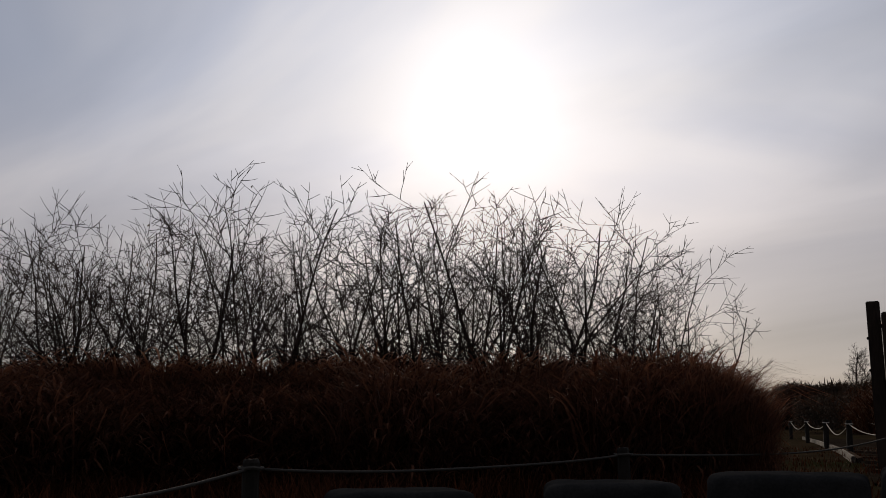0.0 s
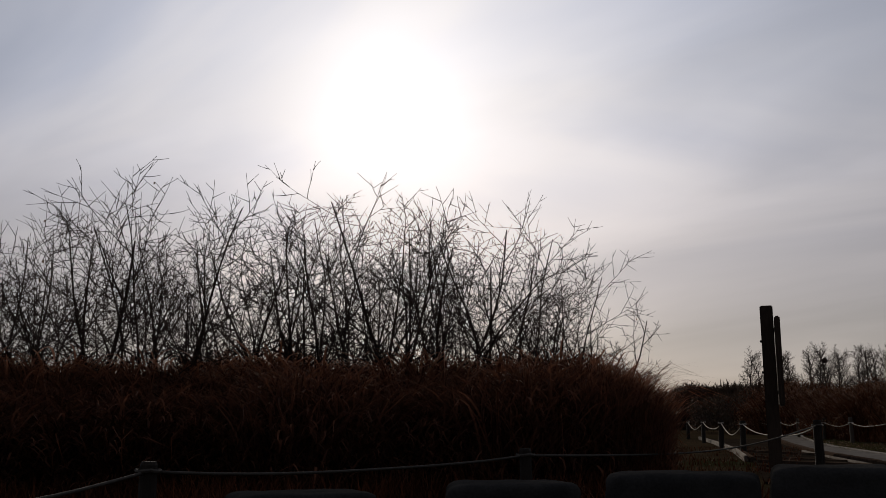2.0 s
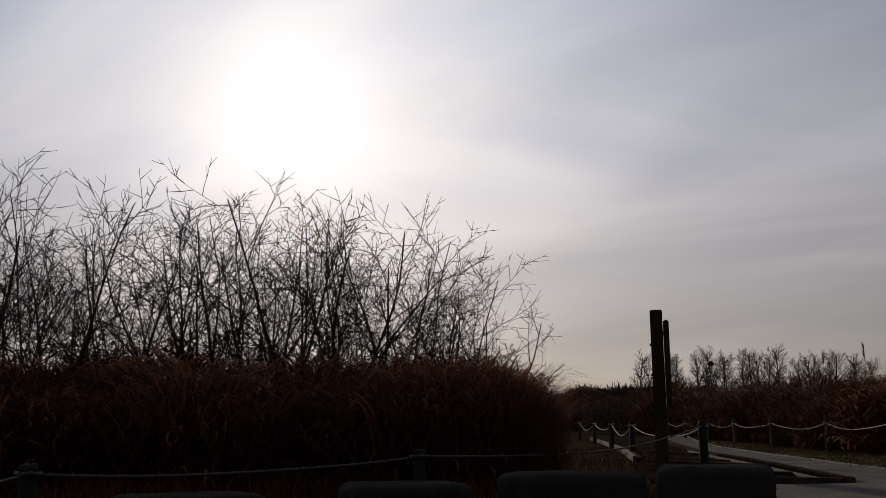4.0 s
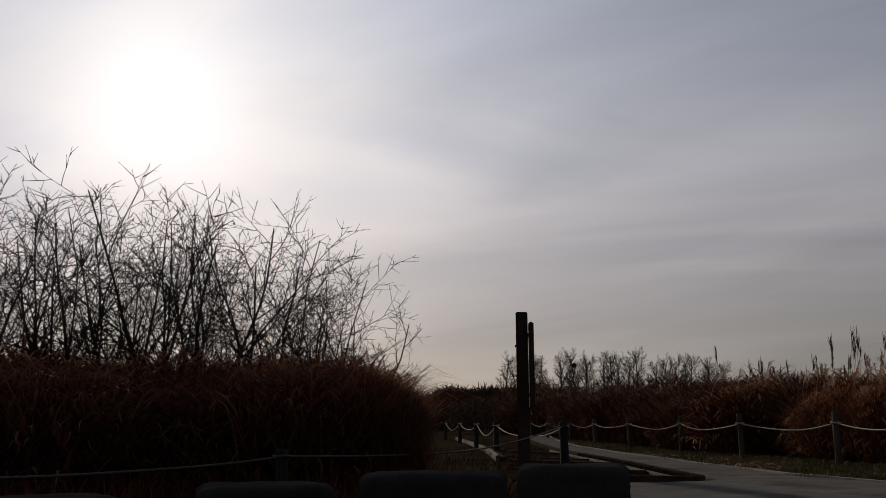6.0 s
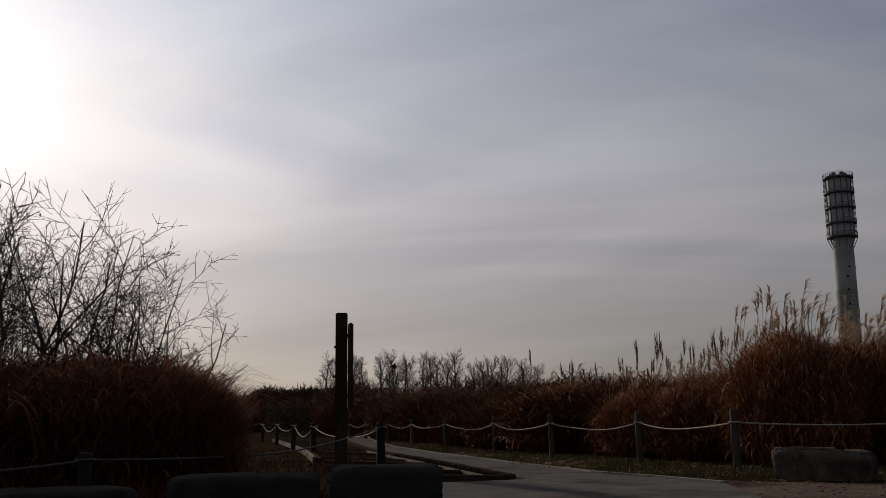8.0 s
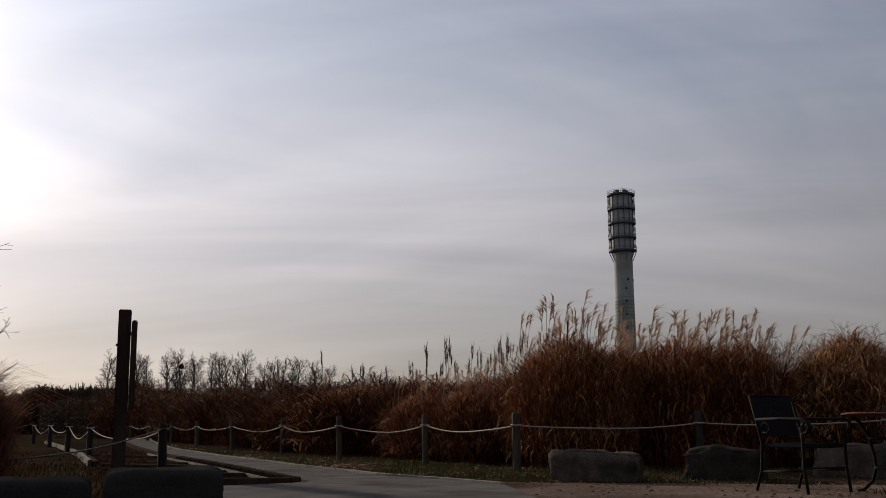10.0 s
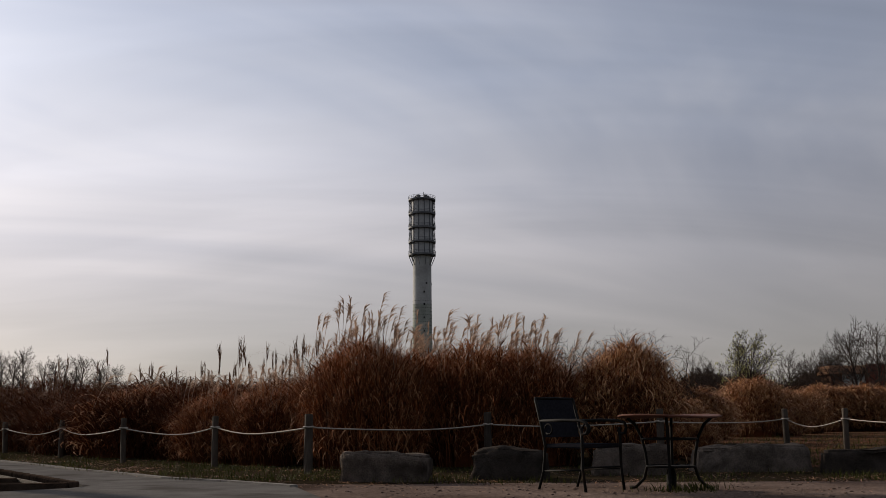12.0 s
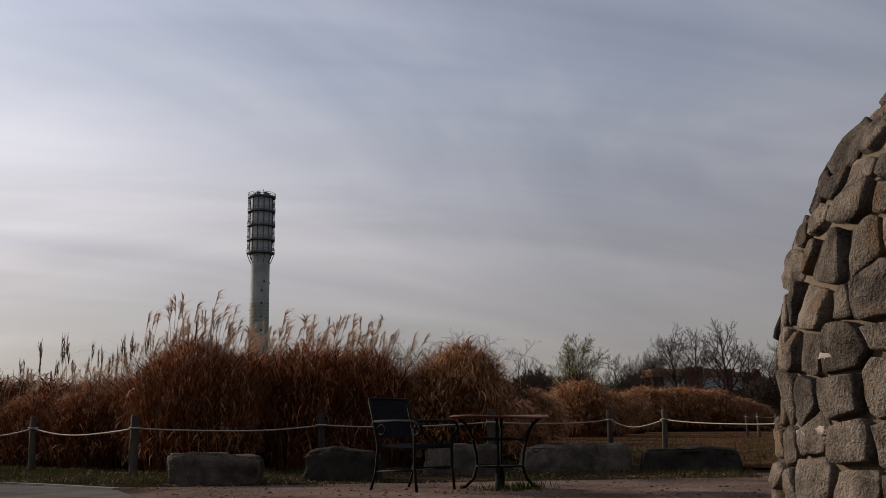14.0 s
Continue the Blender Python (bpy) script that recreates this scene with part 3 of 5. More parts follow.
def reed_sheaf(az, el, d, n, wide, seed):
    rg = random.Random(seed)
    root = thing("reed_sheaf", "upright brown reeds with brush-like seed heads over the field", "reeds", Matrix.Translation(polar(az, d, -0.03)), "reeds over the field")
    for _ in range(n):
        high = up_to(el, d) * rg.uniform(0.72, 1.0)
        part("reed", rg.choice(REED_HEADS), REED, root, m=pose(rg.gauss(0, wide), rg.gauss(0, 0.25), 0, rg.gauss(0, 2), rg.gauss(1, 2.5), rg.gauss(0, 60)) @ Matrix.Diagonal((high / 1.8, high / 1.8, high, 1)))


for i, (az, el, d, n, wide) in enumerate(((34.0, 3.5, 26, 2, 0.5), (35.4, 3.4, 25, 2, 0.5), (36.5, 3.9, 24, 2, 0.15), (37.8, 3.9, 24, 1, 0.1), (38.6, 3.4, 23, 4, 0.4), (39.9, 3.7, 23, 3, 0.3), (40.9, 4.1, 22, 3, 0.12), (42.3, 4.75, 21, 6, 0.16),
                                          (43.3, 3.9, 21, 5, 0.4), (44.9, 4.9, 20.5, 8, 0.16), (46.1, 4.9, 20.5, 9, 0.16), (47.4, 4.0, 20, 5, 0.3), (33.0, 3.2, 28, 3, 0.6))):
    reed_sheaf(az, el, d, n, wide, 900 + i)

# the tall stand before the tower
TALL = "tall russet silver grass crowned with pale plumes"
big = [grass_clump("silver_grass_clump", 60 + i, 1.0, 1.9, 1100, STRAW, TALL, (0.95, 0.85, 1.0)[i], (24, 18, 19)[i], (2.66, 2.5, 2.46)[i], 0.014, 0.8,
                   scaled((49.6, 55.4, 59.0)[i], (16.0, 16.6, 16.8)[i], (0.95, 1.0, 1.0)[i], 9 * i, (1.02, 1.0, 0.97)[i]), "tall clumps before the tower", round_=(2600, 2400, 2400)[i], stems=1.0, skin=SKIN_RED, hang=0.4) for i in range(3)]
for k, az, d, w, h in ((1, 52.4, 17.2, 0.95, 1.8), (2, 57.2, 17.4, 1.0, 1.88), (0, 48.2, 17.2, 0.7, 1.6), (2, 53.8, 18.6, 1.1, 1.85), (0, 46.6, 18.2, 0.8, 1.4), (0, 44.6, 17.8, 0.9, 1.25), (0, 42.0, 18.8, 0.9, 1.2), (0, 50.8, 15.7, 0.75, 1.75), (1, 50.0, 19.6, 1.2, 1.75), (2, 52.6, 20.4, 1.2, 1.8), (1, 55.6, 20.2, 1.2, 1.8), (2, 58.6, 19.8, 1.2, 1.8)):
    again(big[k], scaled(az, d, w, (az * 9) % 44 - 22, h / 1.9))
DROOP = "round mound of drooping silver grass, sunlit curls put in as pale leaves"
mound = grass_clump("silver_grass_mound", 71, 1.0, 1.9, 600, STRAW, DROOP, 2.0, 0, 0, 0.014, 1.0, scaled(64.3, 16.8, 0.98, 20, 1.0), "drooping grass mounds", dome=0.62, share=0.97, stems=0.72, round_=5200, skin=SKIN, hang=0.36)
for az, d, w, h in ((67.0, 19.6, 0.7, 1.05), (70.9, 42, 1.6, 2.25), (69.4, 44, 1.4, 1.8), (72.3, 45, 1.4, 1.9), (74.6, 60, 2.2, 2.5), (76.3, 61, 2.1, 2.5), (77.9, 62, 2.0, 2.35), (79.3, 63, 1.8, 1.9), (73.4, 52, 1.6, 2.0), (75.4, 64, 2.2, 2.4), (68.3, 36, 1.3, 1.6), (67.5, 30, 1.3, 1.6), (80.2, 64, 1.6, 1.6), (77.0, 66, 2.2, 2.5), (64.6, 19.5, 0.7, 1.6)):
    again(mound, scaled(az, d, w, az * 31, h / 1.9))


# ---- shrubs and trees ----
def tree_shapes(seed, stems, height, r0, levels, counts, ratios, sway, lift, angle, spread, sides=(6, 4, 3, 3), fine=0.0056, low=0.22):
    rg = random.Random(seed)
    trunk, crown, tips = Shape(), Shape(), []

    def grow(p, d, length, r, level):
        n = (9, 6, 4, 3)[level]
        pts, rad = [p], [r]
        for i in range(n):
            w = sway if level == 0 else sway * 0.8
            d = (d + Vector((rg.gauss(0, w), rg.gauss(0, w), rg.gauss(0, w * 0.6) + lift))).normalized()
            p = p + d * (length / n)
            pts.append(p)
            rad.append(max(r * (1 - 0.75 * (i + 1) / n), fine * 0.5))
        (trunk if level == 0 else crown).tube(pts, rad, sides[level], False)
        if level >= levels:
            tips.append((pts[-1], d))
            return
        turn = rg.uniform(0, 6.28)
        count = counts[level]
        for c in range(count):
            f = (low if level == 0 else 0.15) + (0.95 - low if level == 0 else 0.74) * (c + rg.random()) / count
            x = f * n
            i = min(int(x), n - 1)
            q = pts[i].lerp(pts[i + 1], x - i)
            fwd = (pts[i + 1] - pts[i]).normalized()
            turn += 2.4 + rg.uniform(-0.5, 0.5)
            side = fwd.orthogonal().normalized()
            side = side * math.cos(turn) + fwd.cross(side) * math.sin(turn)
            a = angle * rg.uniform(0.65, 1.25) * (1.25 - 0.6 * f)
            grow(q, (fwd * math.cos(a) + side * math.sin(a)).normalized(), length * ratios[level] * (1.15 - 0.6 * f) * rg.uniform(0.7, 1.25), max(rad[i] * 0.62, fine), level + 1)

    for s in range(stems):
        a = 6.28 * s / stems + rg.uniform(-0.4, 0.4)
        tilt = spread * rg.uniform(0.5, 1.3)
        foot = Vector((math.cos(a), math.sin(a), 0)) * 0.12 * min(stems - 1, 3)
        grow(foot, Vector((math.cos(a) * tilt, math.sin(a) * tilt, 1)).normalized(), height * rg.uniform(0.72, 1.0), r0 * rg.uniform(0.75, 1.1), 0)
    top = float(np.percentile([p.z for p, d in tips], 99.6))
    for s in (trunk, crown):
        s.v = [(x, y, z * height / top) for x, y, z in s.v]
    return trunk, crown, [(Vector((p.x, p.y, p.z * height / top)), d) for p, d in tips]


def leaves(tips, share, size, seed):
    rg, s = random.Random(seed), Shape()
    for p, d in tips:
        if rg.random() < share:
            side = d.orthogonal().normalized()
            i = len(s.v)
            k = size * rg.uniform(0.6, 1.3)
            drop = Vector((rg.gauss(0, 0.4), rg.gauss(0, 0.4), -1)).normalized()
            s.v += [tuple(p), tuple(p + drop * k * 0.5 + side * k * 0.3), tuple(p + drop * k), tuple(p + drop * k * 0.5 - side * k * 0.3)]
            s.f.append((i, i + 1, i + 2, i + 3))
    return s


def tree(name, label, seed, stems, height, r0, levels, counts, ratios, sway, lift, angle, spread, bark, m, group, leaf=None, share=0.0, size=0.05, sides=(6, 4, 3, 3), fine=0.0056, low=0.22):
    root = thing(name, label, "tree", m, group)
    trunk, crown, tips = tree_shapes(seed, stems, height, r0, levels, counts, ratios, sway, lift, angle, spread, sides, fine, low)
    part("trunk", trunk, bark, root, smooth=True)
    part("crown", crown, bark, root, smooth=True)
    if leaf:
        part("foliage", leaves(tips, share, size, seed), leaf, root)
    return root


SHRUB = "bare dark many-stemmed shrub with fine upright twigs"
SHRUBS = "shrubs above the grass bank"
# heading, elevation of the top, distance
SPOTS = [(-20.3, 12.0, 13.0), (-18.4, 13.0, 13.3), (-12.3, 13.5, 13.0), (-9.7, 13.7, 12.8), (-2.3, 13.4, 12.8), (3.7, 13.8, 12.7), (7.9, 15.1, 13.0), (-22.6, 9.6, 13.2), (-16.4, 12.7, 12.8), (-14.2, 12.0, 13.6),
         (-7.2, 14.0, 13.4), (-5.0, 12.6, 13.1), (-0.4, 12.4, 13.8), (1.5, 13.6, 13.1), (6.0, 13.8, 13.5), (9.4, 13.4, 13.3), (10.7, 10.4, 12.9), (12.8, 10.2, 12.9), (14.1, 10.2, 13.1), (15.3, 7.6, 12.7),
         (-24.6, 10.0, 13.0), (-19.6, 9.4, 14.2), (-15.4, 9.0, 14.3), (-11.0, 10.4, 14.4), (-6.0, 10.0, 14.2), (0.6, 10.0, 14.6), (5.0, 10.6, 14.4), (-26.5, 11.0, 13.2)]
protos = []
for i, (az, el, d) in enumerate(SPOTS):
    if i < 7:
        stems = (4, 5, 3, 4, 5, 4, 5)[i]
        root = tree("shrub", SHRUB, 300 + i, stems, 3.6, (0.03, 0.026, 0.036, 0.03, 0.025, 0.032, 0.028)[i], 3, (10, 6, 2), (0.42, 0.56, 0.62), 0.08, 0.018, 0.98, 0.27,
                    BARK, pose(0, 0, 0), SHRUBS, LEAF, 0.012, 0.05, fine=0.0057, low=0.16)
        protos.append(root)
        root.matrix_basis = scaled(az, d, up_to(el - 0.8, d) / 3.6, 40 * i)
    else:
        k = up_to(el - 0.8, d) / 3.6
        again(protos[(i * 3 + 1) % 7], scaled(az, d, k, 73.0 * i, k))

# far bare trees
FAR = "far bare deciduous tree"
far = [tree("bare_tree", FAR, 500 + i, 1, 9.0, 0.15, 3, (20, 9, 6), (0.34, 0.5, 0.5), 0.04, 0.008, 0.85, 0.04, FAR_DARK, scaled((24.1, 28.2, 31.6)[i], 120, (9.0, 9.3, 9.2)[i] / 9, 50 * i), "far row of trees",
            sides=(5, 3, 3, 3), fine=0.013, low=0.3) for i in range(3)]
for i, (az, el) in enumerate(((25.6, 3.7), (26.4, 3.5), (27.3, 3.7), (29.0, 3.5), (29.8, 3.7), (30.6, 3.6), (32.6, 3.4), (33.4, 3.3), (34.4, 3.5), (35.2, 3.2), (24.9, 3.0), (36.2, 3.0), (26.0, 3.6), (27.8, 3.6), (30.2, 3.7), (33.0, 3.5), (34.0, 3.4), (31.0, 3.4), (28.7, 3.7), (35.6, 3.3))):
    d = 112 + 14 * ((i * 7) % 3)
    k = up_to(el + 0.2, d) / 9.0
    again(far[i % 3], scaled(az, d, k, 77 * i))
BROAD = "broad bare tree with a rounded dark crown"
broad = [tree("broad_tree", BROAD, 540 + i, 1, 9.0, 0.19, 3, ((17, 10, 7), (15, 11, 7))[i], (0.5, 0.5, 0.44), 0.05, 0.02, 0.85, 0.06, FAR_DARK, scaled((76.4, 79.2)[i], 84, up_to((5.3, 5.5)[i], 84) / 9, 80 * i),
              "broad trees before the house", sides=(5, 3, 3, 3), fine=0.014, low=0.3) for i in range(2)]
for i, (az, el, d) in enumerate(((75.4, 4.2, 98), (77.6, 5.1, 90), (80.4, 4.3, 88), (83.2, 5.9, 70), (74.9, 3.9, 110), (72.8, 3.7, 100), (73.8, 3.5, 105), (68.4, 3.6, 90), (81.6, 3.9, 100), (69.4, 3.2, 95), (74.3, 3.6, 100), (84.6, 5.0, 75))):
    again(broad[i % 2], scaled(az, d, up_to(el, d) / 9.0, 51 * i))
for i, (az, el, d) in enumerate(((60.9, 4.6, 23), (61.8, 4.8, 24), (62.6, 5.0, 23.5), (63.4, 5.1, 24), (64.3, 5.0, 23), (65.2, 4.8, 24), (66.1, 4.4, 23.5), (62.2, 4.4, 22.5), (63.9, 4.5, 22.5))):
    again(protos[i % 7], scaled(az, d, up_to(el, d) / 3.6, 51 * i))
tree("young_leafed_tree", "broad tree in sparse yellow-green leaf", 611, 2, 7.4, 0.10, 3, (18, 10, 7), (0.46, 0.5, 0.44), 0.04, 0.02, 0.8, 0.1, FAR_DARK, scaled(70.8, 80, up_to(4.9, 80) / 7.4, 0), "", BUD, 0.6, 0.16,
     sides=(5, 3, 3, 3), fine=0.014, low=0.2)
nest = lump(0.55, 0.55, 0.6, 3, 0.3, 3, 2.2)
nest.materials.append(BARK)
tagged(part("bird_nest", nest, BARK, m=Matrix.Translation(polar(28.1, 119.6, up_to(2.95, 120)))), "dark round nest of twigs in a bare tree", "nest")


# ---- thickets and hills behind ----
def thicket(seed, az0, az1, d, el, n, label, material=BUSH):
    rg = np.random.default_rng(seed)
    az = np.radians(rg.uniform(az0, az1, n))
    dd = d * rg.uniform(0.94, 1.06, n)
    crest = np.array([up_to(el, d) * (0.75 + 0.3 * noise.noise(Vector((a * 28, seed, 0)))) for a in az])
    z = crest * rg.uniform(0, 1, n) ** 0.7 * rg.uniform(0.85, 1.0, n)
    p = np.stack([dd * np.sin(az), dd * np.cos(az), z], 1)
    way = rg.normal(0, 1, (n, 3)) * 0.7 + np.array([0, 0, 0.35])
    size = d * 0.0035
    s = np.linspace(0, 1, 3)[None, :, None]
    lines = p[:, None, :] + way[:, None, :] * size * s
    turn = rg.uniform(0, 6.28, n)
    tagged(part("thicket", Shape().strips(lines, np.stack([np.cos(turn), np.sin(turn), 0 * turn], 1), np.tile(np.array([0.9, 1.0, 0.2]) * d * 0.0011, (n, 1))), material), label, "bushes", kind="stuff")


thicket(1, 17, 27, 90, 2.5, 60000, "dark far hedge along the footpath", DARK_BUSH)
thicket(2, 62, 86, 118, 3.2, 90000, "dark far bushes before the house", DARK_BUSH)
thicket(3, 60, 68, 30, 3.4, 16000, "dark bare thicket behind the grass mound", DARK_BUSH)
thicket(4, 21, 50, 60, 2.0, 24000, "brown far reeds", DARK_BUSH)
thicket(5, 79.5, 88, 80, 2.4, 16000, "dark far bushes beside the stone cairn", DARK_BUSH)


def hills():
    s = Shape()
    n = 90
    for i in range(n + 1):
        az = -40 + 150 * i / n
        el = 1.35 + 0.45 * noise.noise(Vector((az * 0.06, 0.3, 0))) + 0.15 * noise.noise(Vector((az * 0.3, 1.3, 0)))
        s.v += [tuple(polar(az, 1500, -2)), tuple(polar(az, 1900, up_to(el, 1900)))]
    s.f = [(2 * i, 2 * i + 2, 2 * i + 3, 2 * i + 1) for i in range(n)]
    tagged(part("backdrop", s, HILL), "dim far hills on the skyline", "hills", kind="structure")


hills()


# ---- rope fences ----
def fence_post(parent, x, y, high, r, lean, seed, material=POST_WOOD, m=None):
    rg = random.Random(seed)
    s = Shape()
    s.lathe([(r * 1.02, -0.1), (r, high * 0.3), (r * 0.97, high * 0.7), (r * 0.98, high - 0.02), (r * 0.8, high)], 12)
    s.v = [(vx + lean[0] * vz + 0.004 * rg.uniform(-1, 1), vy + lean[1] * vz + 0.004 * rg.uniform(-1, 1), vz) for vx, vy, vz in s.v]
    return part("post", s, material, parent, smooth=False, m=Matrix.Translation((x, y, 0)))


def rope_between(parent, a, b, sag, r=0.0095, seed=0, material=None):
    n = 14
    a, b = Vector(a), Vector(b)
    s = Shape()
    pts = []
    for i in range(n + 1):
        t = i / n
        p = a.lerp(b, t)
        p.z -= sag * 4 * t * (1 - t) * (1 + 0.15 * math.sin(seed * 3 + t * 5))
        pts.append(p)
    s.tube(pts, r, 6)
    return part("rope", s, material or ROPE, parent, smooth=True)


def rope_fence(label, spots, high, rope_at, r, sags, seed, wood=POST_WOOD, rope=ROPE):
    root = thing("rope_fence", label, "fence", pose(0, 0, 0))
    rg = random.Random(seed)
    tops = []
    for i, (az, d, h) in enumerate(spots):
        p = polar(az, d)
        lean = (rg.uniform(-0.03, 0.03), rg.uniform(-0.03, 0.03))
        fence_post(root, p.x, p.y, h, r * rg.uniform(0.9, 1.1), lean, seed + i, wood)
        tops.append(Vector((p.x + lean[0] * h * rope_at, p.y + lean[1] * h * rope_at, h * rope_at)))
        s = Shape()
        s.tube([(1.25 * r * math.cos(a * 0.63), 1.25 * r * math.sin(a * 0.63), 0.004 * (a % 3)) for a in range(11)], 0.011, 5)
        part("rope_loop", s, rope, root, m=Matrix.Translation(tops[-1]))
    for i in range(len(tops) - 1):
        rope_between(root, tops[i], tops[i + 1], sags[i % len(sags)], seed=seed + i, material=rope)
    return root


rope_fence("weathered round wooden posts joined by a pale sagging rope",
           [(24.6, 52, 0.72), (25.6, 46, 0.72), (26.5, 41, 0.72), (27.75, 36, 0.72), (29.1, 31, 0.73), (31.0, 26.6, 0.74), (33.7, 22.3, 0.76), (36.85, 18.6, 0.77), (41.6, 16.2, 0.78), (46.65, 13.64, 0.78), (56.6, 14.7, 0.80), (66.0, 15.0, 0.83), (72.6, 20.5, 0.87), (75.5, 19.5, 0.86), (84.0, 17.0, 0.86)],
           0.78, 0.78, 0.055, (0.10, 0.10, 0.10, 0.10, 0.10, 0.12, 0.12, 0.11, 0.09, 0.06, 0.04, 0.05, 0.13, 0.1), 11)
rope_fence("low dark wooden posts with a slack rope beside the grass bank",
           [(-24, 4.6, 0.36), (-8.4, 6.2, 0.46), (11.9, 8.2, 0.46), (27.3, 15.6, 0.66)], 0.46, 0.88, 0.055, (0.05, 0.06, 0.14), 31, LOW_WOOD, DARK_ROPE)
rope_fence("dark wooden posts and slack pale rope along the sunken bed",
           [(27.4, 15.75, 0.66), (23.6, 22.0, 0.66), (22.5, 27.0, 0.68), (21.6, 33.5, 0.7), (20.8, 40.0, 0.7)], 0.66, 0.88, 0.06, (0.22, 0.22, 0.2), 51, LOW_WOOD)
rope_fence("far low wooden fence posts at the edge of the field", [(79.9, 40, 0.9), (80.5, 41, 0.9), (81.4, 42, 0.9), (82.4, 43, 0.9)], 0.9, 0.85, 0.05, (0.05,), 71)


# ---- timber kerbs of the sunken bed, sign post ----
def beam(parent, a, b, w=0.16, z0=-0.1, z1=0.065, material=None):
    a, b = Vector((*a, 0)), Vector((*b, 0))
    turn = math.degrees(math.atan2(b.y - a.y, b.x - a.x))
    part("beam", Shape().box((0, -w / 2, z0), ((b - a).length - 0.01, w / 2, z1)), material or BEAM_WOOD, parent, m=Matrix.Translation(a) @ pose(0, 0, 0, 0, 0, turn), bevel=0.012)


kerbs = thing("timber_kerb", "dark squared timber beams framing a sunken bed beside the path", "kerb", pose(0, 0, 0))
RIGHT_LINE = [(6.55, 9.5), (7.3, 11.6), (8.2, 14.1), (9.2, 17.1), (10.5, 20.7), (12.6, 25.9), (16.2, 34.4)]
LEFT_LINE = [(4.95, 10.9), (6.1, 13.6), (7.4, 16.6), (9.0, 20.7), (10.4, 24.6), (12.4, 30.4), (14.6, 37.0)]
log_mesh = Shape().lathe([(0.062, -0.12), (0.062, 0.06), (0.052, 0.075)], 9).mesh("log")
log_mesh.materials.append(BEAM_WOOD)
for i in range(3):
    a, b = Vector(RIGHT_LINE[i]), Vector(RIGHT_LINE[i + 1])
    for k in range(int((b - a).length / 0.128)):
        p = a.lerp(b, (k + 0.5) * 0.128 / (b - a).length)
        part("log", log_mesh, BEAM_WOOD, kerbs, m=pose(p.x, p.y, rng.uniform(-0.003, 0.003), 0, 0, 40 * k))
for line, wide, high in ((RIGHT_LINE[3:], 0.16, 0.065), (LEFT_LINE[2:], 0.09, 0.05)):
    for a, b in zip(line, line[1:]):
        beam(kerbs, a, b, wide, -0.1, high)
beam(kerbs, (6.5, 9.55), (5.0, 10.85))
# the floor lies level; its dark colour gives a sunken bed's shade
sheet("bed_floor", RIGHT_LINE + LEFT_LINE[::-1], -0.004, BED_SOIL, "bed soil between the timbers, a sunken floor's shade put into its colour")
for k, (a, b) in enumerate(zip(RIGHT_LINE, RIGHT_LINE[1:])):
    a, b = Vector((a[0] - 0.12, a[1] + 0.04)), Vector((b[0] - 0.12, b[1] + 0.04))
    if k < 4:
        beam(kerbs, tuple(a), tuple(b), 0.05, -0.08, 0.03, PALE_BOARD)
for k, (a, b) in enumerate(zip(LEFT_LINE, LEFT_LINE[1:])):
    if k > 1:
        beam(kerbs, (a[0] - 0.09, a[1] + 0.05), (b[0] - 0.09, b[1] + 0.05), 0.07, -0.08, 0.075, PALE_BOARD)
for k, (f, wide) in enumerate(((0.35, 0.1), (0.8, 0.14), (1.3, 0.1), (1.75, 0.14), (2.4, 0.12), (3.2, 0.12))):
    i_, g = int(f), f - int(f)
    a, b = Vector(RIGHT_LINE[i_]).lerp(Vector(RIGHT_LINE[i_ + 1]), g), Vector(LEFT_LINE[i_]).lerp(Vector(LEFT_LINE[i_ + 1]), g)
    beam(kerbs, tuple(a.lerp(b, 0.1)), tuple(a.lerp(b, 0.95)), wide, -0.08, 0.02 + 0.02 * (k % 2))
for i in range(len(EDGE_R) - 1):
    a, b = Vector((*EDGE_R[i], 0)), Vector((*EDGE_R[i + 1], 0))
    turn = math.degrees(math.atan2(b.y - a.y, b.x - a.x))
    tagged(part("path_edge", Shape().box((0, -0.05, -0.05), ((b - a).length, 0.05, 0.04)), KERB, m=Matrix.Translation(a) @ pose(0, 0, 0, 0, 0, turn), bevel=0.008), "narrow pale kerb stone along the footpath", "kerb", kind="structure")

sign = thing("sign_post", "tall dark square timber post with a narrow board at its side", "sign post", Matrix.Translation(polar(25.15, 14.5)) @ pose(0, 0, 0, 0, 0, -25))
part("post", Shape().box((-0.085, -0.085, -0.2), (0.085, 0.085, 2.2)), TIMBER, sign, bevel=0.012)
board = part("board", Shape().box((0.092, -0.35, 0.85), (0.165, 0.4, 2.03)), TIMBER, sign, "dark board seen edge-on", bevel=0.015)
for z in (1.0, 1.85):
    part("bracket", Shape().box((0.08, -0.03, z), (0.12, 0.03, z + 0.05)), BLACK_METAL, sign, "iron bracket")
for z in (1.72, 1.3):
    part("bolt", Shape().lathe([(0.018, 0), (0.018, 0.012), (0.01, 0.02)], 8), BLACK_METAL, sign, "iron bolt", m=pose(-0.085, 0, z, 0, -90, 0))


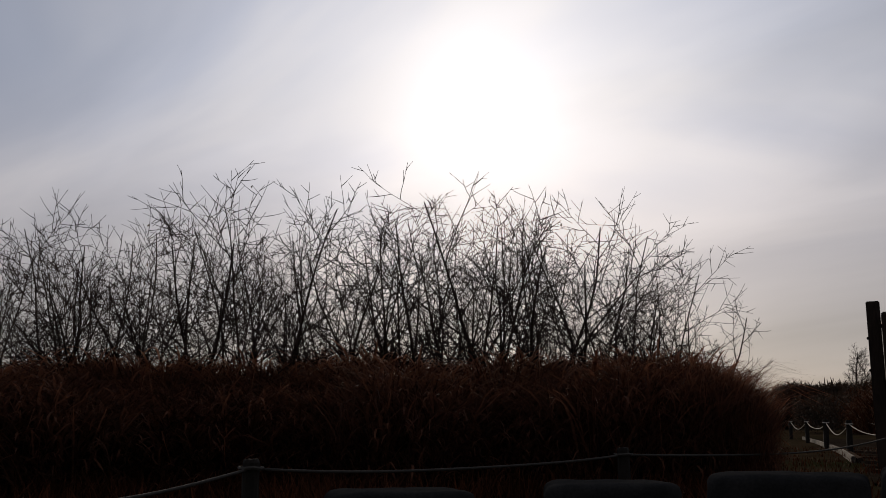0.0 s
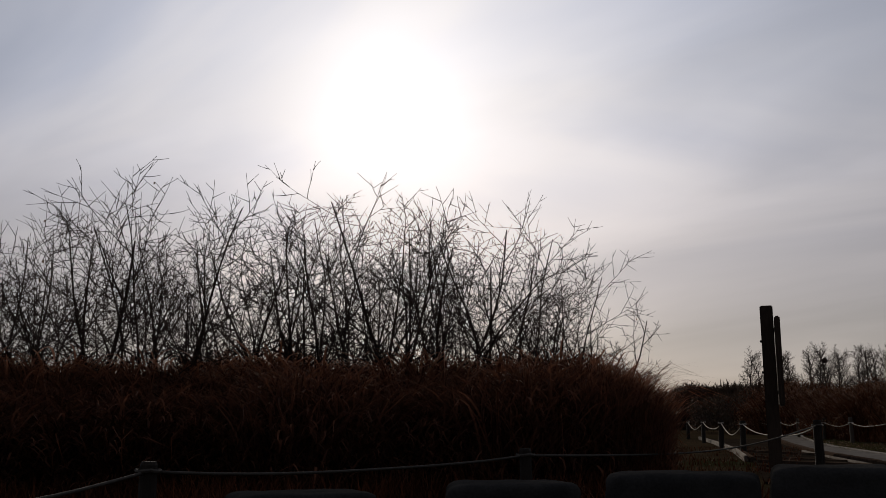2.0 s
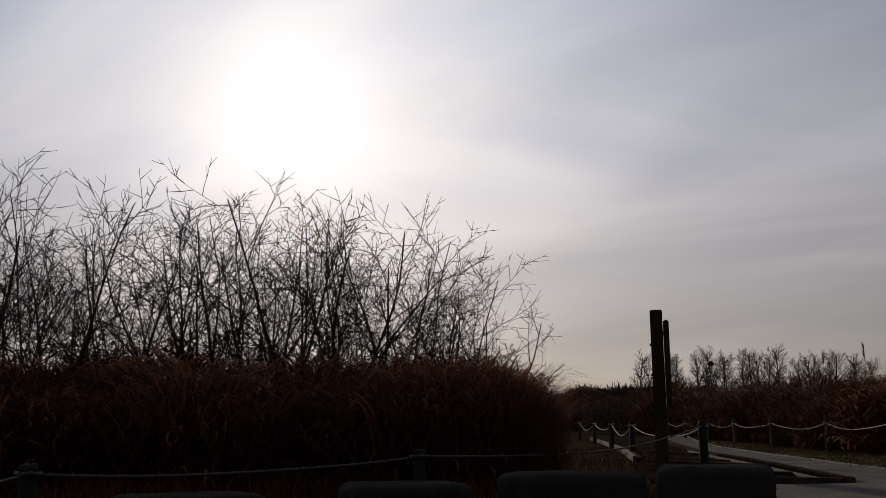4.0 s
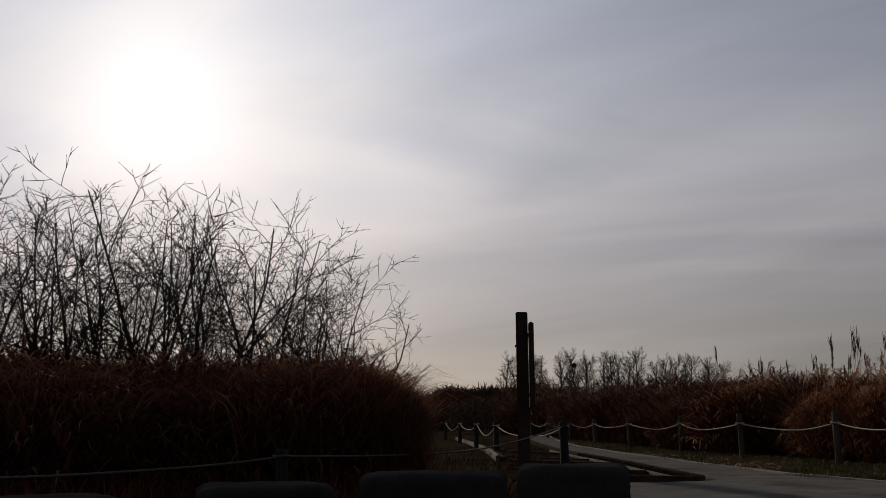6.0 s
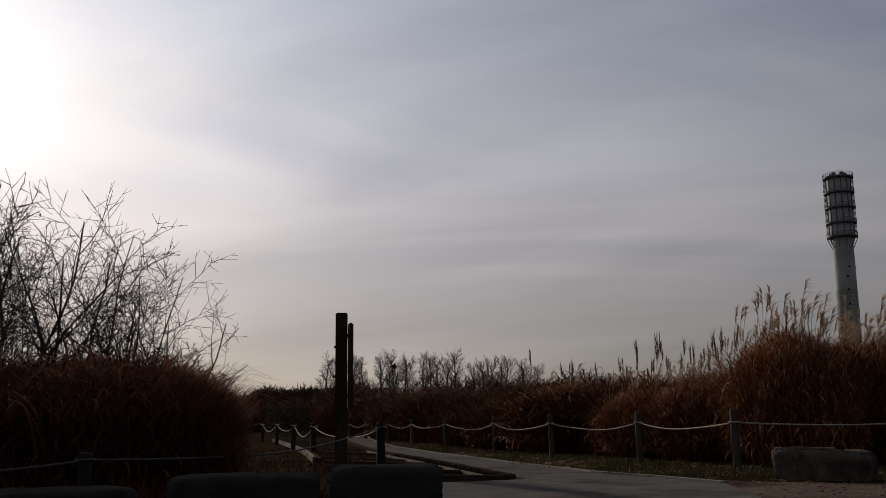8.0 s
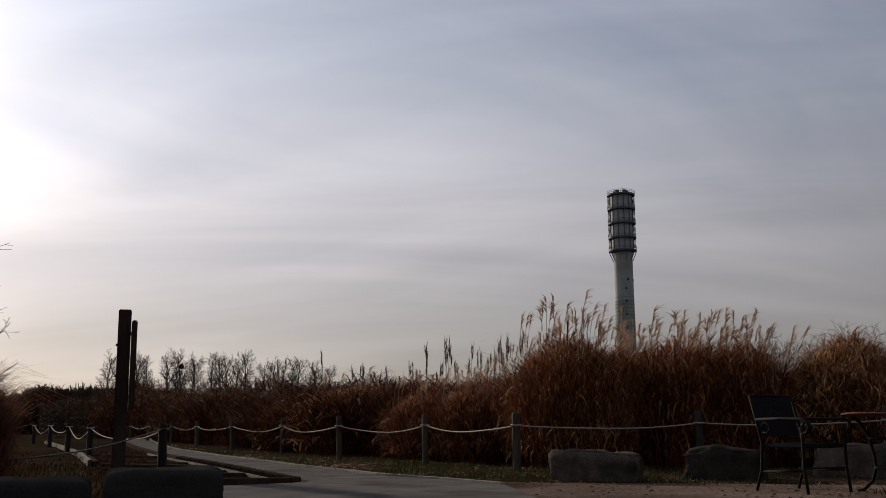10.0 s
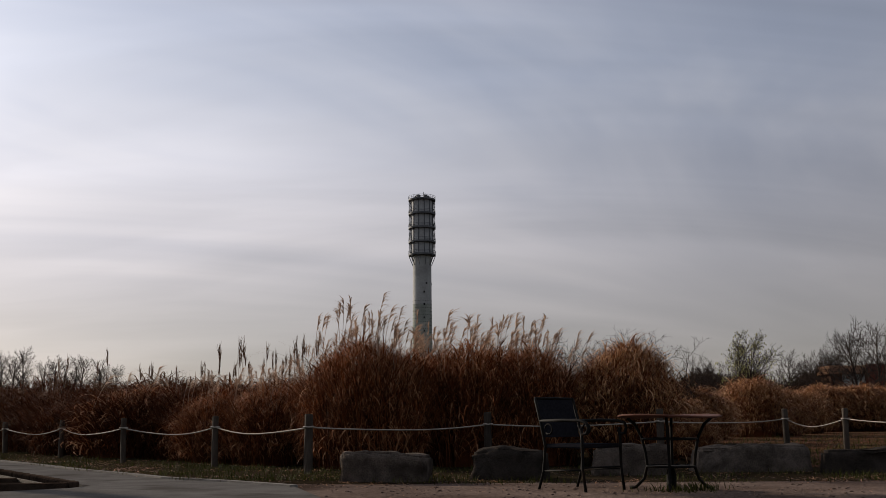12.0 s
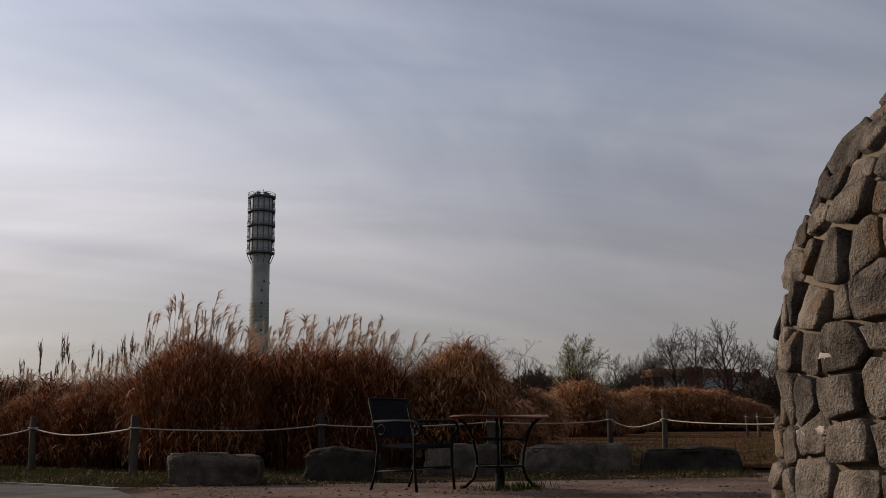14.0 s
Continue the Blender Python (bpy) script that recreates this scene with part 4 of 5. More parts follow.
# ---- boulders and blocks ----
def quarried(seed, size):
    """A long split stone: a crooked block with broken corners, worn edges and a pitted skin."""
    rg = random.Random(seed)
    b = bmesh.new()
    for x in (-1, -0.35, 0.3, 1):
        for y in (-1, 1):
            for z in (-1, 1):
                shrink = rg.uniform(0.7, 1.0) if abs(x) == 1 else rg.uniform(0.9, 1.0)
                b.verts.new((0.5 * x * (1 - 0.10 * rg.random() * (z > 0)), 0.5 * y * shrink * (0.86 if z > 0 else 1.0), 0.5 * z * (shrink if z > 0 else 1.0)))
    hull = bmesh.ops.convex_hull(b, input=list(b.verts))
    bmesh.ops.delete(b, geom=list({g for g in hull["geom_interior"] + hull["geom_unused"] if isinstance(g, bmesh.types.BMVert)}), context="VERTS")
    for v in b.verts:
        v.co = (v.co.x * size[0], v.co.y * size[1], (v.co.z + 0.5) * size[2])
    bmesh.ops.dissolve_limit(b, angle_limit=radians(7), verts=list(b.verts), edges=list(b.edges))
    bmesh.ops.bevel(b, geom=list(b.edges), offset=0.03, segments=2, affect="EDGES", clamp_overlap=True)
    bmesh.ops.triangulate(b, faces=list(b.faces))
    for _ in range(4):
        bmesh.ops.subdivide_edges(b, edges=[e for e in b.edges if e.calc_length() > 0.07], cuts=1)
        bmesh.ops.triangulate(b, faces=list(b.faces))
    b.normal_update()
    for v in b.verts:
        p = v.co + Vector((seed * 3.1, 0, seed))
        chip = max(0.0, noise.noise(p * 3.3) - 0.25)
        v.co += v.normal * (0.05 * noise.noise(p * 2.2) + 0.016 * noise.noise(p * 9) + 0.006 * noise.noise(p * 21) - 0.10 * chip)
    me = bpy.data.meshes.new("stone")
    b.to_mesh(me)
    b.free()
    me.polygons.foreach_set("use_smooth", [True] * len(me.polygons))
    return me


def boulder(az, d, sx, sy, sz, turn, seed, label, material=ROCK, square=5.0, rough=0.15, name="boulder", cat="rock", group="row of boulders"):
    me = quarried(seed, (sx, sy, sz + 0.08)) if name == "boulder" else lump(sx, sy, sz + 0.06, seed, rough, 18, square)
    me.materials.append(material)
    return tagged(part(name, me, material, m=Matrix.Translation(polar(az, d, -0.05)) @ pose(0, 0, 0, 0, 0, turn)), label, cat, group)


boulder(51.0, 11.75, 1.0, 0.58, 0.31, -68, 1, "long grey-brown boulder with a flat top", square=7)
# the grass stand's shadow on this boulder is put into its colour
boulder(57.8, 12.1, 0.86, 0.6, 0.33, -65, 2, "grey boulder with a sloping end beside the chair, shade in its colour", SHADED_ROCK)
boulder(64.4, 13.0, 1.0, 0.6, 0.34, -58, 3, "pale-topped boulder behind the iron table", square=6)
boulder(70.5, 14.0, 1.45, 0.7, 0.33, -58, 24, "long cracked grey boulder with a pale face", square=5, rough=0.14)
boulder(76.8, 13.8, 1.3, 0.62, 0.28, -78, 16, "long low dark boulder at the end of the row", SHADED_ROCK)
NEAR = "low dark stone block at the foot of the rope fence"
for i, (az, d, sx, sz, turn, sd) in enumerate(((-0.4, 5.35, 0.72, 0.32, 8, 11), (11.0, 5.55, 0.68, 0.345, -8, 12), (20.1, 6.2, 0.85, 0.36, -22, 13), (27.7, 6.85, 0.72, 0.375, -28, 14))):
    boulder(az, d, sx, 0.45, sz, turn, sd, NEAR, BLOCK, 9, 0.04, "stone_block", "stone", "row of stone blocks")


# ---- iron chair and table ----
def chair(m):
    c = thing("garden_chair", "black iron garden armchair with dark woven seat and back", "chair", m)
    w, d = 0.27, 0.25  # half width (x), half depth (y); it faces -y
    part("seat", Shape().box((-w, -d, 0.40), (w, d, 0.44)), WEAVE, c, "dark woven seat", bevel=0.012)
    back = Shape()
    for i in range(9):
        x = -0.25 + 0.5 * i / 8
        y = d + 0.03 - 0.16 * x * x
        back.v += [(x, y, 0.50), (x, y + 0.02, 0.50), (x, y + 0.09, 0.87), (x, y + 0.11, 0.87)]
    for i in range(8):
        j = 4 * i
        back.f += [(j, j + 4, j + 6, j + 2), (j + 1, j + 3, j + 7, j + 5), (j, j + 1, j + 5, j + 4), (j + 2, j + 6, j + 7, j + 3)]
    back.f += [(0, 2, 3, 1), (32, 33, 35, 34)]
    part("backrest", back, WEAVE, c, "dark woven backrest")
    for s in (-1, 1):
        part("back_leg", Shape().tube([(s * w, d + 0.09, 0), (s * w, d + 0.02, 0.18), (s * w, d - 0.01, 0.42), (s * w, d + 0.04, 0.62), (s * w, d + 0.12, 0.88)], 0.014, 8), BLACK_METAL, c, smooth=True)
        part("front_leg", Shape().tube([(s * w, -d - 0.03, 0), (s * w, -d, 0.2), (s * w, -d, 0.44), (s * w, -d, 0.58)], 0.014, 8), BLACK_METAL, c, smooth=True)
        arm = [(s * w, d + 0.05, 0.66), (s * w, 0.0, 0.665), (s * w, -d + 0.02, 0.66), (s * w, -d - 0.06, 0.64), (s * w, -d - 0.085, 0.59), (s * w, -d - 0.06, 0.54), (s * w, -d - 0.01, 0.53), (s * w, -d + 0.02, 0.56), (s * w, -d, 0.59)]
        part("armrest", Shape().tube(arm, 0.015, 8), BLACK_METAL, c, smooth=True)
        part("scroll", Shape().tube([(s * w, d - 0.06 + 0.05 * math.cos(a * 0.6), 0.58 + 0.05 * math.sin(a * 0.6)) for a in range(10)], 0.009, 6), BLACK_METAL, c, smooth=True)
        part("side_stretcher", Shape().tube([(s * w, -d, 0.2), (s * w, d + 0.02, 0.18)], 0.009, 6), BLACK_METAL, c, smooth=True)
    part("front_stretcher", Shape().tube([(-w, -d, 0.22), (w, -d, 0.22)], 0.009, 6), BLACK_METAL, c, smooth=True)
    part("top_rail", Shape().tube([(-w, d + 0.12, 0.88), (0, d + 0.14, 0.885), (w, d + 0.12, 0.88)], 0.013, 8), BLACK_METAL, c, smooth=True)
    return c


def table(m):
    t = thing("garden_table", "round red-stained garden table on curved black iron legs", "table", m)
    s = Shape().lathe([(0.47, 0.685), (0.5, 0.692), (0.502, 0.70), (0.49, 0.708), (0.30, 0.71), (0.02, 0.71)], 40)
    s.v = [(x, y, z + 0.012 * math.cos(2 * math.atan2(y, x) + 0.6) * (x * x + y * y) * 4) for x, y, z in s.v]
    part("tabletop", s, TABLE_TOP, t, "worn red-stained top")
    for i in range(4):
        a = radians(20 + 90 * i)
        c, q = math.cos(a), math.sin(a)
        prof = [(0.40, 0.68), (0.33, 0.62), (0.27, 0.5), (0.235, 0.34), (0.225, 0.22), (0.26, 0.1), (0.34, 0.02), (0.40, 0.012)]
        part("leg", Shape().tube([(r * c, r * q, z) for r, z in prof], 0.015, 8), BLACK_METAL, t, smooth=True)
    for z, r in ((0.22, 0.23), (0.48, 0.26)):
        part("ring", Shape().tube([(r * math.cos(k * 2 * math.pi / 24), r * math.sin(k * 2 * math.pi / 24), z) for k in range(25)], 0.011, 6), BLACK_METAL, t, smooth=True)
    part("shelf", Shape().lathe([(0.2, 0.21), (0.215, 0.215), (0.2, 0.222)], 24), BLACK_METAL, t)
    part("column", Shape().lathe([(0.05, 0.0), (0.045, 0.15), (0.03, 0.21)], 12), BLACK_METAL, t)
    return t


chair(Matrix.Translation((8.99, 4.83, 0.006)) @ pose(0, 0, 0, 0, 0, -15))
table(Matrix.Translation(polar(66.45, 10.3, 0.006)))


# ---- tower ----
def tower():
    d = 250.0
    z = lambda el: up_to(el, d)
    t = thing("tower", "tall round grey concrete tower with ringed steel platforms", "tower", Matrix.Translation(polar(52.95, d)) @ pose(0, 0, 0, 0, 0, -53))
    part("upper_shaft", Shape().lathe([(2.35, z(6.6)), (2.3, z(9.3)), (2.3, z(9.5))], 72), TOWER_WALL, t)
    part("lower_shaft", Shape().lathe([(2.75, -1), (2.45, z(4.6)), (2.35, z(6.6))], 72), TOWER_LOW, t, "stained lower concrete")
    part("drum", Shape().lathe([(2.75, z(9.42)), (2.75, z(12.55))], 72), TOWER_PANEL, t, "grey panelled drum")
    for i, el in enumerate((9.46, 10.18, 10.98, 11.78, 12.58)):
        part("platform", Shape().lathe([(3.0, z(el) - 0.35), (3.45, z(el) - 0.25), (3.45, z(el) + 0.15), (2.8, z(el) + 0.15)], 40), TOWER_STEEL, t, "steel ring platform")
        rail = Shape()
        for k in range(28):
            a = 2 * math.pi * k / 28
            rail.tube([(3.4 * math.cos(a), 3.4 * math.sin(a), z(el)), (3.4 * math.cos(a), 3.4 * math.sin(a), z(el) + 0.9)], 0.04, 4)
        for h in (0.5, 0.9):
            rail.tube([(3.4 * math.cos(2 * math.pi * k / 40), 3.4 * math.sin(2 * math.pi * k / 40), z(el) + h) for k in range(41)], 0.04, 4)
        part("railing", rail, TOWER_STEEL, t)
    for k in range(12):
        a = 2 * math.pi * (k + 0.4) / 12
        part("rib", Shape().box((2.7, -0.09, z(9.46)), (2.9, 0.09, z(12.5)), pose(0, 0, 0, 0, 0, math.degrees(a))), TOWER_STEEL, t)
    for k in range(10):
        a = 2 * math.pi * k / 10
        c, q = math.cos(a), math.sin(a)
        part("brace", Shape().tube([(3.35 * c, 3.35 * q, z(9.4)), (2.35 * c, 2.35 * q, z(8.85))], 0.1, 5), TOWER_STEEL, t)
    for s in (-1, 1):
        lad = Shape()
        for k in range(46):
            h = z(9.6) + k * (z(12.5) - z(9.6)) / 46
            lad.box((s * 3.05 - 0.3, -0.35, h), (s * 3.05 + 0.3, 0.1, h + 0.13))
        part("ladder", lad, TOWER_STEEL, t, "steel ladder rungs")
    for k in range(5):
        a = 2 * math.pi * k / 5 + 0.3
        part("flue", Shape().lathe([(0.55, z(12.55)), (0.55, z(12.8)), (0.48, z(12.83))], 14), TOWER_STEEL, t, "flue mouth", m=Matrix.Translation((1.5 * math.cos(a), 1.5 * math.sin(a), 0)))
    part("mast", Shape().tube([(0.4, 0, z(12.6)), (0.4, 0, z(13.05))], 0.06, 5), TOWER_STEEL, t)
    for row, el in enumerate((7.8, 7.3, 6.6, 5.85, 5.1)):
        for a in ((-64, 14), (-78,), (-78,), (-78,), (-78,))[row]:
            part("vent_hole", Shape().box((2.2, -0.18, z(el) - 0.22), (2.48, 0.18, z(el) + 0.22), pose(0, 0, 0, 0, 0, a)), CAVITY, t, "small dark opening")

    marks = Shape()
    for row in range(13):
        el = 4.4 + row * 0.2
        r = float(np.interp(el, [4.4, 6.6, 7.3], [2.47, 2.36, 2.34]))
        for k in range(14):
            marks.box((r - 0.03, -0.07, z(el)), (r + 0.02, 0.07, z(el) + 0.14), pose(0, 0, 0, 0, 0, 180 + 13 * k + 4))
    tagged(part("tie_mark", marks, CAVITY, t, "small formwork tie marks"), kind="stuff")


tower()


# ---- house ----
def house():
    d = 100.0
    w = 10.4
    m = Matrix.Translation(polar(77.9, d)) @ pose(0, 0, 0, 0, 0, -77.9 + 22)
    h = thing("house", "low brown flat-roofed house with pale windows behind trees", "house", m)
    top = up_to(2.75, d)
    part("wall", Shape().box((-w / 2, 0, -0.2), (w / 2, 2.6, top - 0.75)), BRICK, h)
    part("roof", Shape().box((-w / 2 - 0.3, -0.5, top - 0.75), (w / 2 - 2.4, 3.0, top)), ROOF, h, "deep orange-brown roof edge", bevel=0.04)
    part("low_roof", Shape().box((w / 2 - 2.4, -0.3, top - 0.75), (w / 2 + 0.3, 3.0, top - 0.3)), ROOF, h, "lower brown roof edge", bevel=0.04)
    for x, ww in ((-0.36, 0.7), (-0.26, 0.9), (0.0, 1.1), (0.11, 0.9), (0.3, 0.7)):
        win = part("window", Shape().box((x * w - ww / 2 - 0.09, -0.06, top - 2.0), (x * w + ww / 2 + 0.09, 0.02, top - 0.8)), FRAME_WHITE, h, "white window frame")
        part("pane", Shape().box((x * w - ww / 2, -0.09, top - 1.9), (x * w + ww / 2, -0.062, top - 0.9)), WINDOW, win, "pale bluish pane")
    for x, ww in ((-0.15, 0.55), (-0.09, 0.35)):
        part("chimney_breast", Shape().box((x * w - ww, -0.7, -0.2), (x * w + ww, -0.1, top + 0.12)), RED_BRICK, h, "red brick pier", bevel=0.03)
    for x in (0.2, 0.47):
        part("pillar", Shape().box((x * w - 0.3, -0.6, -0.2), (x * w + 0.3, -0.1, top - 0.05)), RED_BRICK, h, "dark red brick pier", bevel=0.03)
    return h


house()


# ---- stone cairn ----
def cairn():
    cx = polar(96.6, 5.5)
    root = thing("stone_cairn", "beehive-shaped cairn of mortared rough granite stones", "cairn", Matrix.Translation(cx))
    prof = [(-0.1, 1.50), (0.35, 1.47), (0.7, 1.43), (1.1, 1.405), (1.55, 1.295), (1.9, 1.115), (2.2, 0.83), (2.45, 0.42), (2.55, 0.1)]
    zs, rs = [p[0] for p in prof], [p[1] for p in prof]
    core = Shape().lathe([(r - 0.014, z) for z, r in prof], 64)
    core.v = [(x * (1 + 0.012 * noise.noise(Vector((x * 5, y * 5, z * 5)))), y * (1 + 0.012 * noise.noise(Vector((x * 5, y * 5, z * 5 + 9)))), z) for x, y, z in core.v]
    part("mortar", core, MORTAR, root, "pale brown mortar core", smooth=True)
    arc = [0.0]
    for (z0, r0), (z1, r1) in zip(prof, prof[1:]):
        arc.append(arc[-1] + math.hypot(z1 - z0, r1 - r0))

    def skin(a, t, depth):
        """The place at angle a and arc length t up the wall, so far out of its face."""
        r, z = float(np.interp(t, arc, rs)), float(np.interp(t, arc, zs))
        lo, hi = max(t - 0.15, 0), min(t + 0.15, arc[-1])
        up = Vector((float(np.interp(hi, arc, rs)) - float(np.interp(lo, arc, rs)), float(np.interp(hi, arc, zs)) - float(np.interp(lo, arc, zs)))).normalized()
        r, z = r + up.y * depth, z - up.x * depth
        return (r * math.cos(a), r * math.sin(a), z)

    # seeds of the stones, course by course
    rg = random.Random(12)
    seeds, t = [], 0.08
    while t < arc[-1] - 0.1:
        r = float(np.interp(t, arc, rs))
        n = max(4, round(2 * math.pi * r / 0.25))
        shift = rg.random()
        for k in range(n):
            seeds.append(((k + shift + rg.uniform(-0.3, 0.3)) * 2 * math.pi / n, t + rg.uniform(-0.04, 0.04), rg.uniform(-0.03, 0.03)))
        t += rg.uniform(0.17, 0.215)
    tall = 1.3  # courses lie flatter than they are wide
    rest = Shape()
    for i, (a0, t0, w0) in enumerate(seeds):
        r0 = float(np.interp(t0, arc, rs))
        poly = [Vector((x, y)) for x, y in ((-0.3, -0.32), (0.3, -0.32), (0.3, 0.32), (-0.3, 0.32))]
        joint = rg.uniform(0.008, 0.022)
        for a1, t1, w1 in seeds:
            u, v = ((a1 - a0 + math.pi) % (2 * math.pi) - math.pi) * r0, (t1 - t0) * tall
            far = math.hypot(u, v)
            if far < 1e-6 or far > 0.85:
                continue
            way = Vector((u, v)) / far
            limit = far / 2 + w0 - w1 - joint
            cut = []
            for p, q in zip(poly, poly[1:] + poly[:1]):
                sp, sq = p.dot(way) - limit, q.dot(way) - limit
                if sp <= 0:
                    cut.append(p)
                if sp * sq < 0:
                    cut.append(p.lerp(q, sp / (sp - sq)))
            poly = cut
            if len(poly) < 3:
                break
        if len(poly) < 3:
            continue
        poly = [Vector((p.x, p.y / tall)) for p in poly]
        mid = sum(poly, Vector((0, 0))) / len(poly)
        rim = []
        for p, q in zip(poly, poly[1:] + poly[:1]):
            steps = max(1, round((q - p).length / 0.05))
            rim += [p.lerp(q, (c + (0.12 if c == 0 else 0)) / steps) for c in range(steps)]
        rim = [p.lerp(mid, 0.04 * max(0.0, ((p - mid).length - 0.14) / 0.14)) for p in rim]
        proud = rg.uniform(0.012, 0.05)
        tip = Vector((rg.uniform(-0.12, 0.12), rg.uniform(-0.12, 0.12)))
        turn = rg.uniform(0, 6.28)
        ridge, fall, away = Vector((math.cos(turn), math.sin(turn))), rg.uniform(0.1, 0.45), rg.uniform(0.0, 0.08)
        stone = Shape()
        rings = ((1.0, -0.09), (1.0, -0.016), (0.975, -0.004), (0.93, 0.0), (0.8, 0.002), (0.64, 0.003), (0.46, 0.003), (0.24, 0.003))
        for f, out in rings:
            for p in rim:
                q = mid + (p - mid) * f
                e = q - mid
                depth = out
                if out > -0.05:
                    seat = noise.noise(Vector((q.x * 7, q.y * 7, i * 3.7)))
                    depth += proud + tip.dot(e) - fall * max(0.0, ridge.dot(e) - away) + 0.014 * seat + 0.009 * noise.noise(Vector((q.x * 19, q.y * 19, i * 1.3))) + 0.006 * noise.noise(Vector((q.x * 43, q.y * 43, i * 2.3)))
                    depth = max(depth, -0.004)
                    q = q + Vector((noise.noise(Vector((q.x * 14, q.y * 14, i))), noise.noise(Vector((q.x * 14, q.y * 14, i + 50))))) * 0.007
                stone.v.append(skin(a0 + q.x / r0, min(t0 + q.y, arc[-1]), max(depth, -0.09)))
        c = len(rim)
        for k in range(len(rings) - 1):
            stone.f += [(k * c + x, k * c + (x + 1) % c, (k + 1) * c + (x + 1) % c, (k + 1) * c + x) for x in range(c)]
        stone.v.append(skin(a0 + mid.x / r0, min(t0 + mid.y, arc[-1]), proud + 0.004 - fall * max(0.0, -away)))
        stone.f += [((len(rings) - 1) * c + x, (len(rings) - 1) * c + (x + 1) % c, len(stone.v) - 1) for x in range(c)]
        if abs((a0 - radians(173) + math.pi) % (2 * math.pi) - math.pi) < radians(115):
            part("stone", stone, STONE, root, smooth=True)
        else:
            o = len(rest.v)
            rest.v += stone.v
            rest.f += [tuple(x + o for x in f) for f in stone.f]
    tagged(part("far_side_stones", rest, STONE, root, "stones of the cairn's back", smooth=True), kind="stuff")
    # thin whitish lumps set on the wall face
    for az, el, ww in ((84.4, 3.3, 0.2), (82.7, -0.8, 0.12), (83.7, -0.6, 0.1)):
        me = lump(0.014, ww * 0.75, 0.032, int(el * 10) + 50, 0.5, 10, 2.5, base=False)
        me.materials.append(PALE_PATCH)
        way = polar(az, 1)
        # where this line of sight meets the wall
        k = 3.5
        while k < 6:
            p = polar(63.4, ARM) + Vector((way.x * k, way.y * k, EYE + k * math.tan(radians(el))))
            if (Vector((p.x, p.y)) - Vector((cx.x, cx.y))).length < float(np.interp(p.z, zs, rs)) + 0.03:
                break
            k += 0.01
        q = p - cx
        part("lime_smear", me, PALE_PATCH, root, "whitish patch on the wall face", m=pose(q.x, q.y, q.z, 0, 0, math.degrees(math.atan2(q.y, q.x))))


cairn()


# ---- turf and litter ----
def tufts(name, label, seed, n, area, hlo, hhi, material, width=0.008, flat=0.0):
    rg = np.random.default_rng(seed)
    pts = []
    while len(pts) < n:
        x, y = area(rg)
        if noise.noise(Vector((x * 0.9, y * 0.9, seed))) > rg.uniform(-0.25, 0.35):
            pts.append((x, y))
    p = np.array(pts)
    p = np.concatenate([p, np.zeros((n, 1))], 1)
    a = rg.uniform(0, 6.28, n)
    h = rg.uniform(hlo, hhi, n)
    way = np.stack([np.cos(a), np.sin(a), 0 * a], 1)
    s = np.linspace(0, 1, 3)[None, :, None]
    lean = rg.uniform(0.3, 1.0, n) if not flat else np.full(n, flat)
    lines = p[:, None, :] + way[:, None, :] * (h * lean)[:, None, None] * s ** 1.5 + np.array([0, 0, 1.0]) * (h * (0.12 if flat else 1.0))[:, None, None] * s + np.array([0, 0, 0.008])
    t = a + np.pi / 2
    tagged(part(name, Shape().strips(lines, np.stack([np.cos(t), np.sin(t), 0 * t], 1), np.tile(np.array([1.0, 0.8, 0.1]) * width, (n, 1))), material), label, "grass", kind="stuff")


VERGE_IN = [(12.3, 2.1), (11.4, 3.4), (10.4, 4.8), (9.5, 6.1), (8.6, 7.2), (8.1, 8.3), (8.22, 10.0), (8.6, 11.2), (9.05, 12.9), (9.85, 15.2), (10.7, 18.0), (12.7, 23.6), (15.1, 29.2), (18.7, 37.0), (24.2, 48.0)]
VERGE_OUT = [(15.5, 3.0), (14.4, 4.6), (13.2, 6.4), (12.4, 7.8), (11.0, 8.6), (10.6, 9.6), (10.9, 11.0), (11.3, 12.2), (11.6, 13.4), (12.4, 15.8), (13.6, 18.8), (15.8, 23.6), (18.3, 29.0), (22.2, 36.5), (27.5, 47.0)]
sheet("verge", VERGE_IN + VERGE_OUT[::-1], 0.011, SOIL, "dark soil of the grassy verge")


def on_verge(rg):
    t = rg.uniform(0, len(VERGE_IN) - 1.001)
    i, f = int(t), t - int(t)
    a = Vector(VERGE_IN[i]).lerp(Vector(VERGE_IN[i + 1]), f)
    b = Vector(VERGE_OUT[i]).lerp(Vector(VERGE_OUT[i + 1]), f)
    edge = 0.25 * noise.noise(Vector((a.x * 0.8, a.y * 0.8, 0)))
    p = a.lerp(b, edge + rg.uniform(-0.06, 1.0) ** 1.0 if rg.random() > 0.3 else rg.uniform(-0.08, 0.3))
    return p.x, p.y


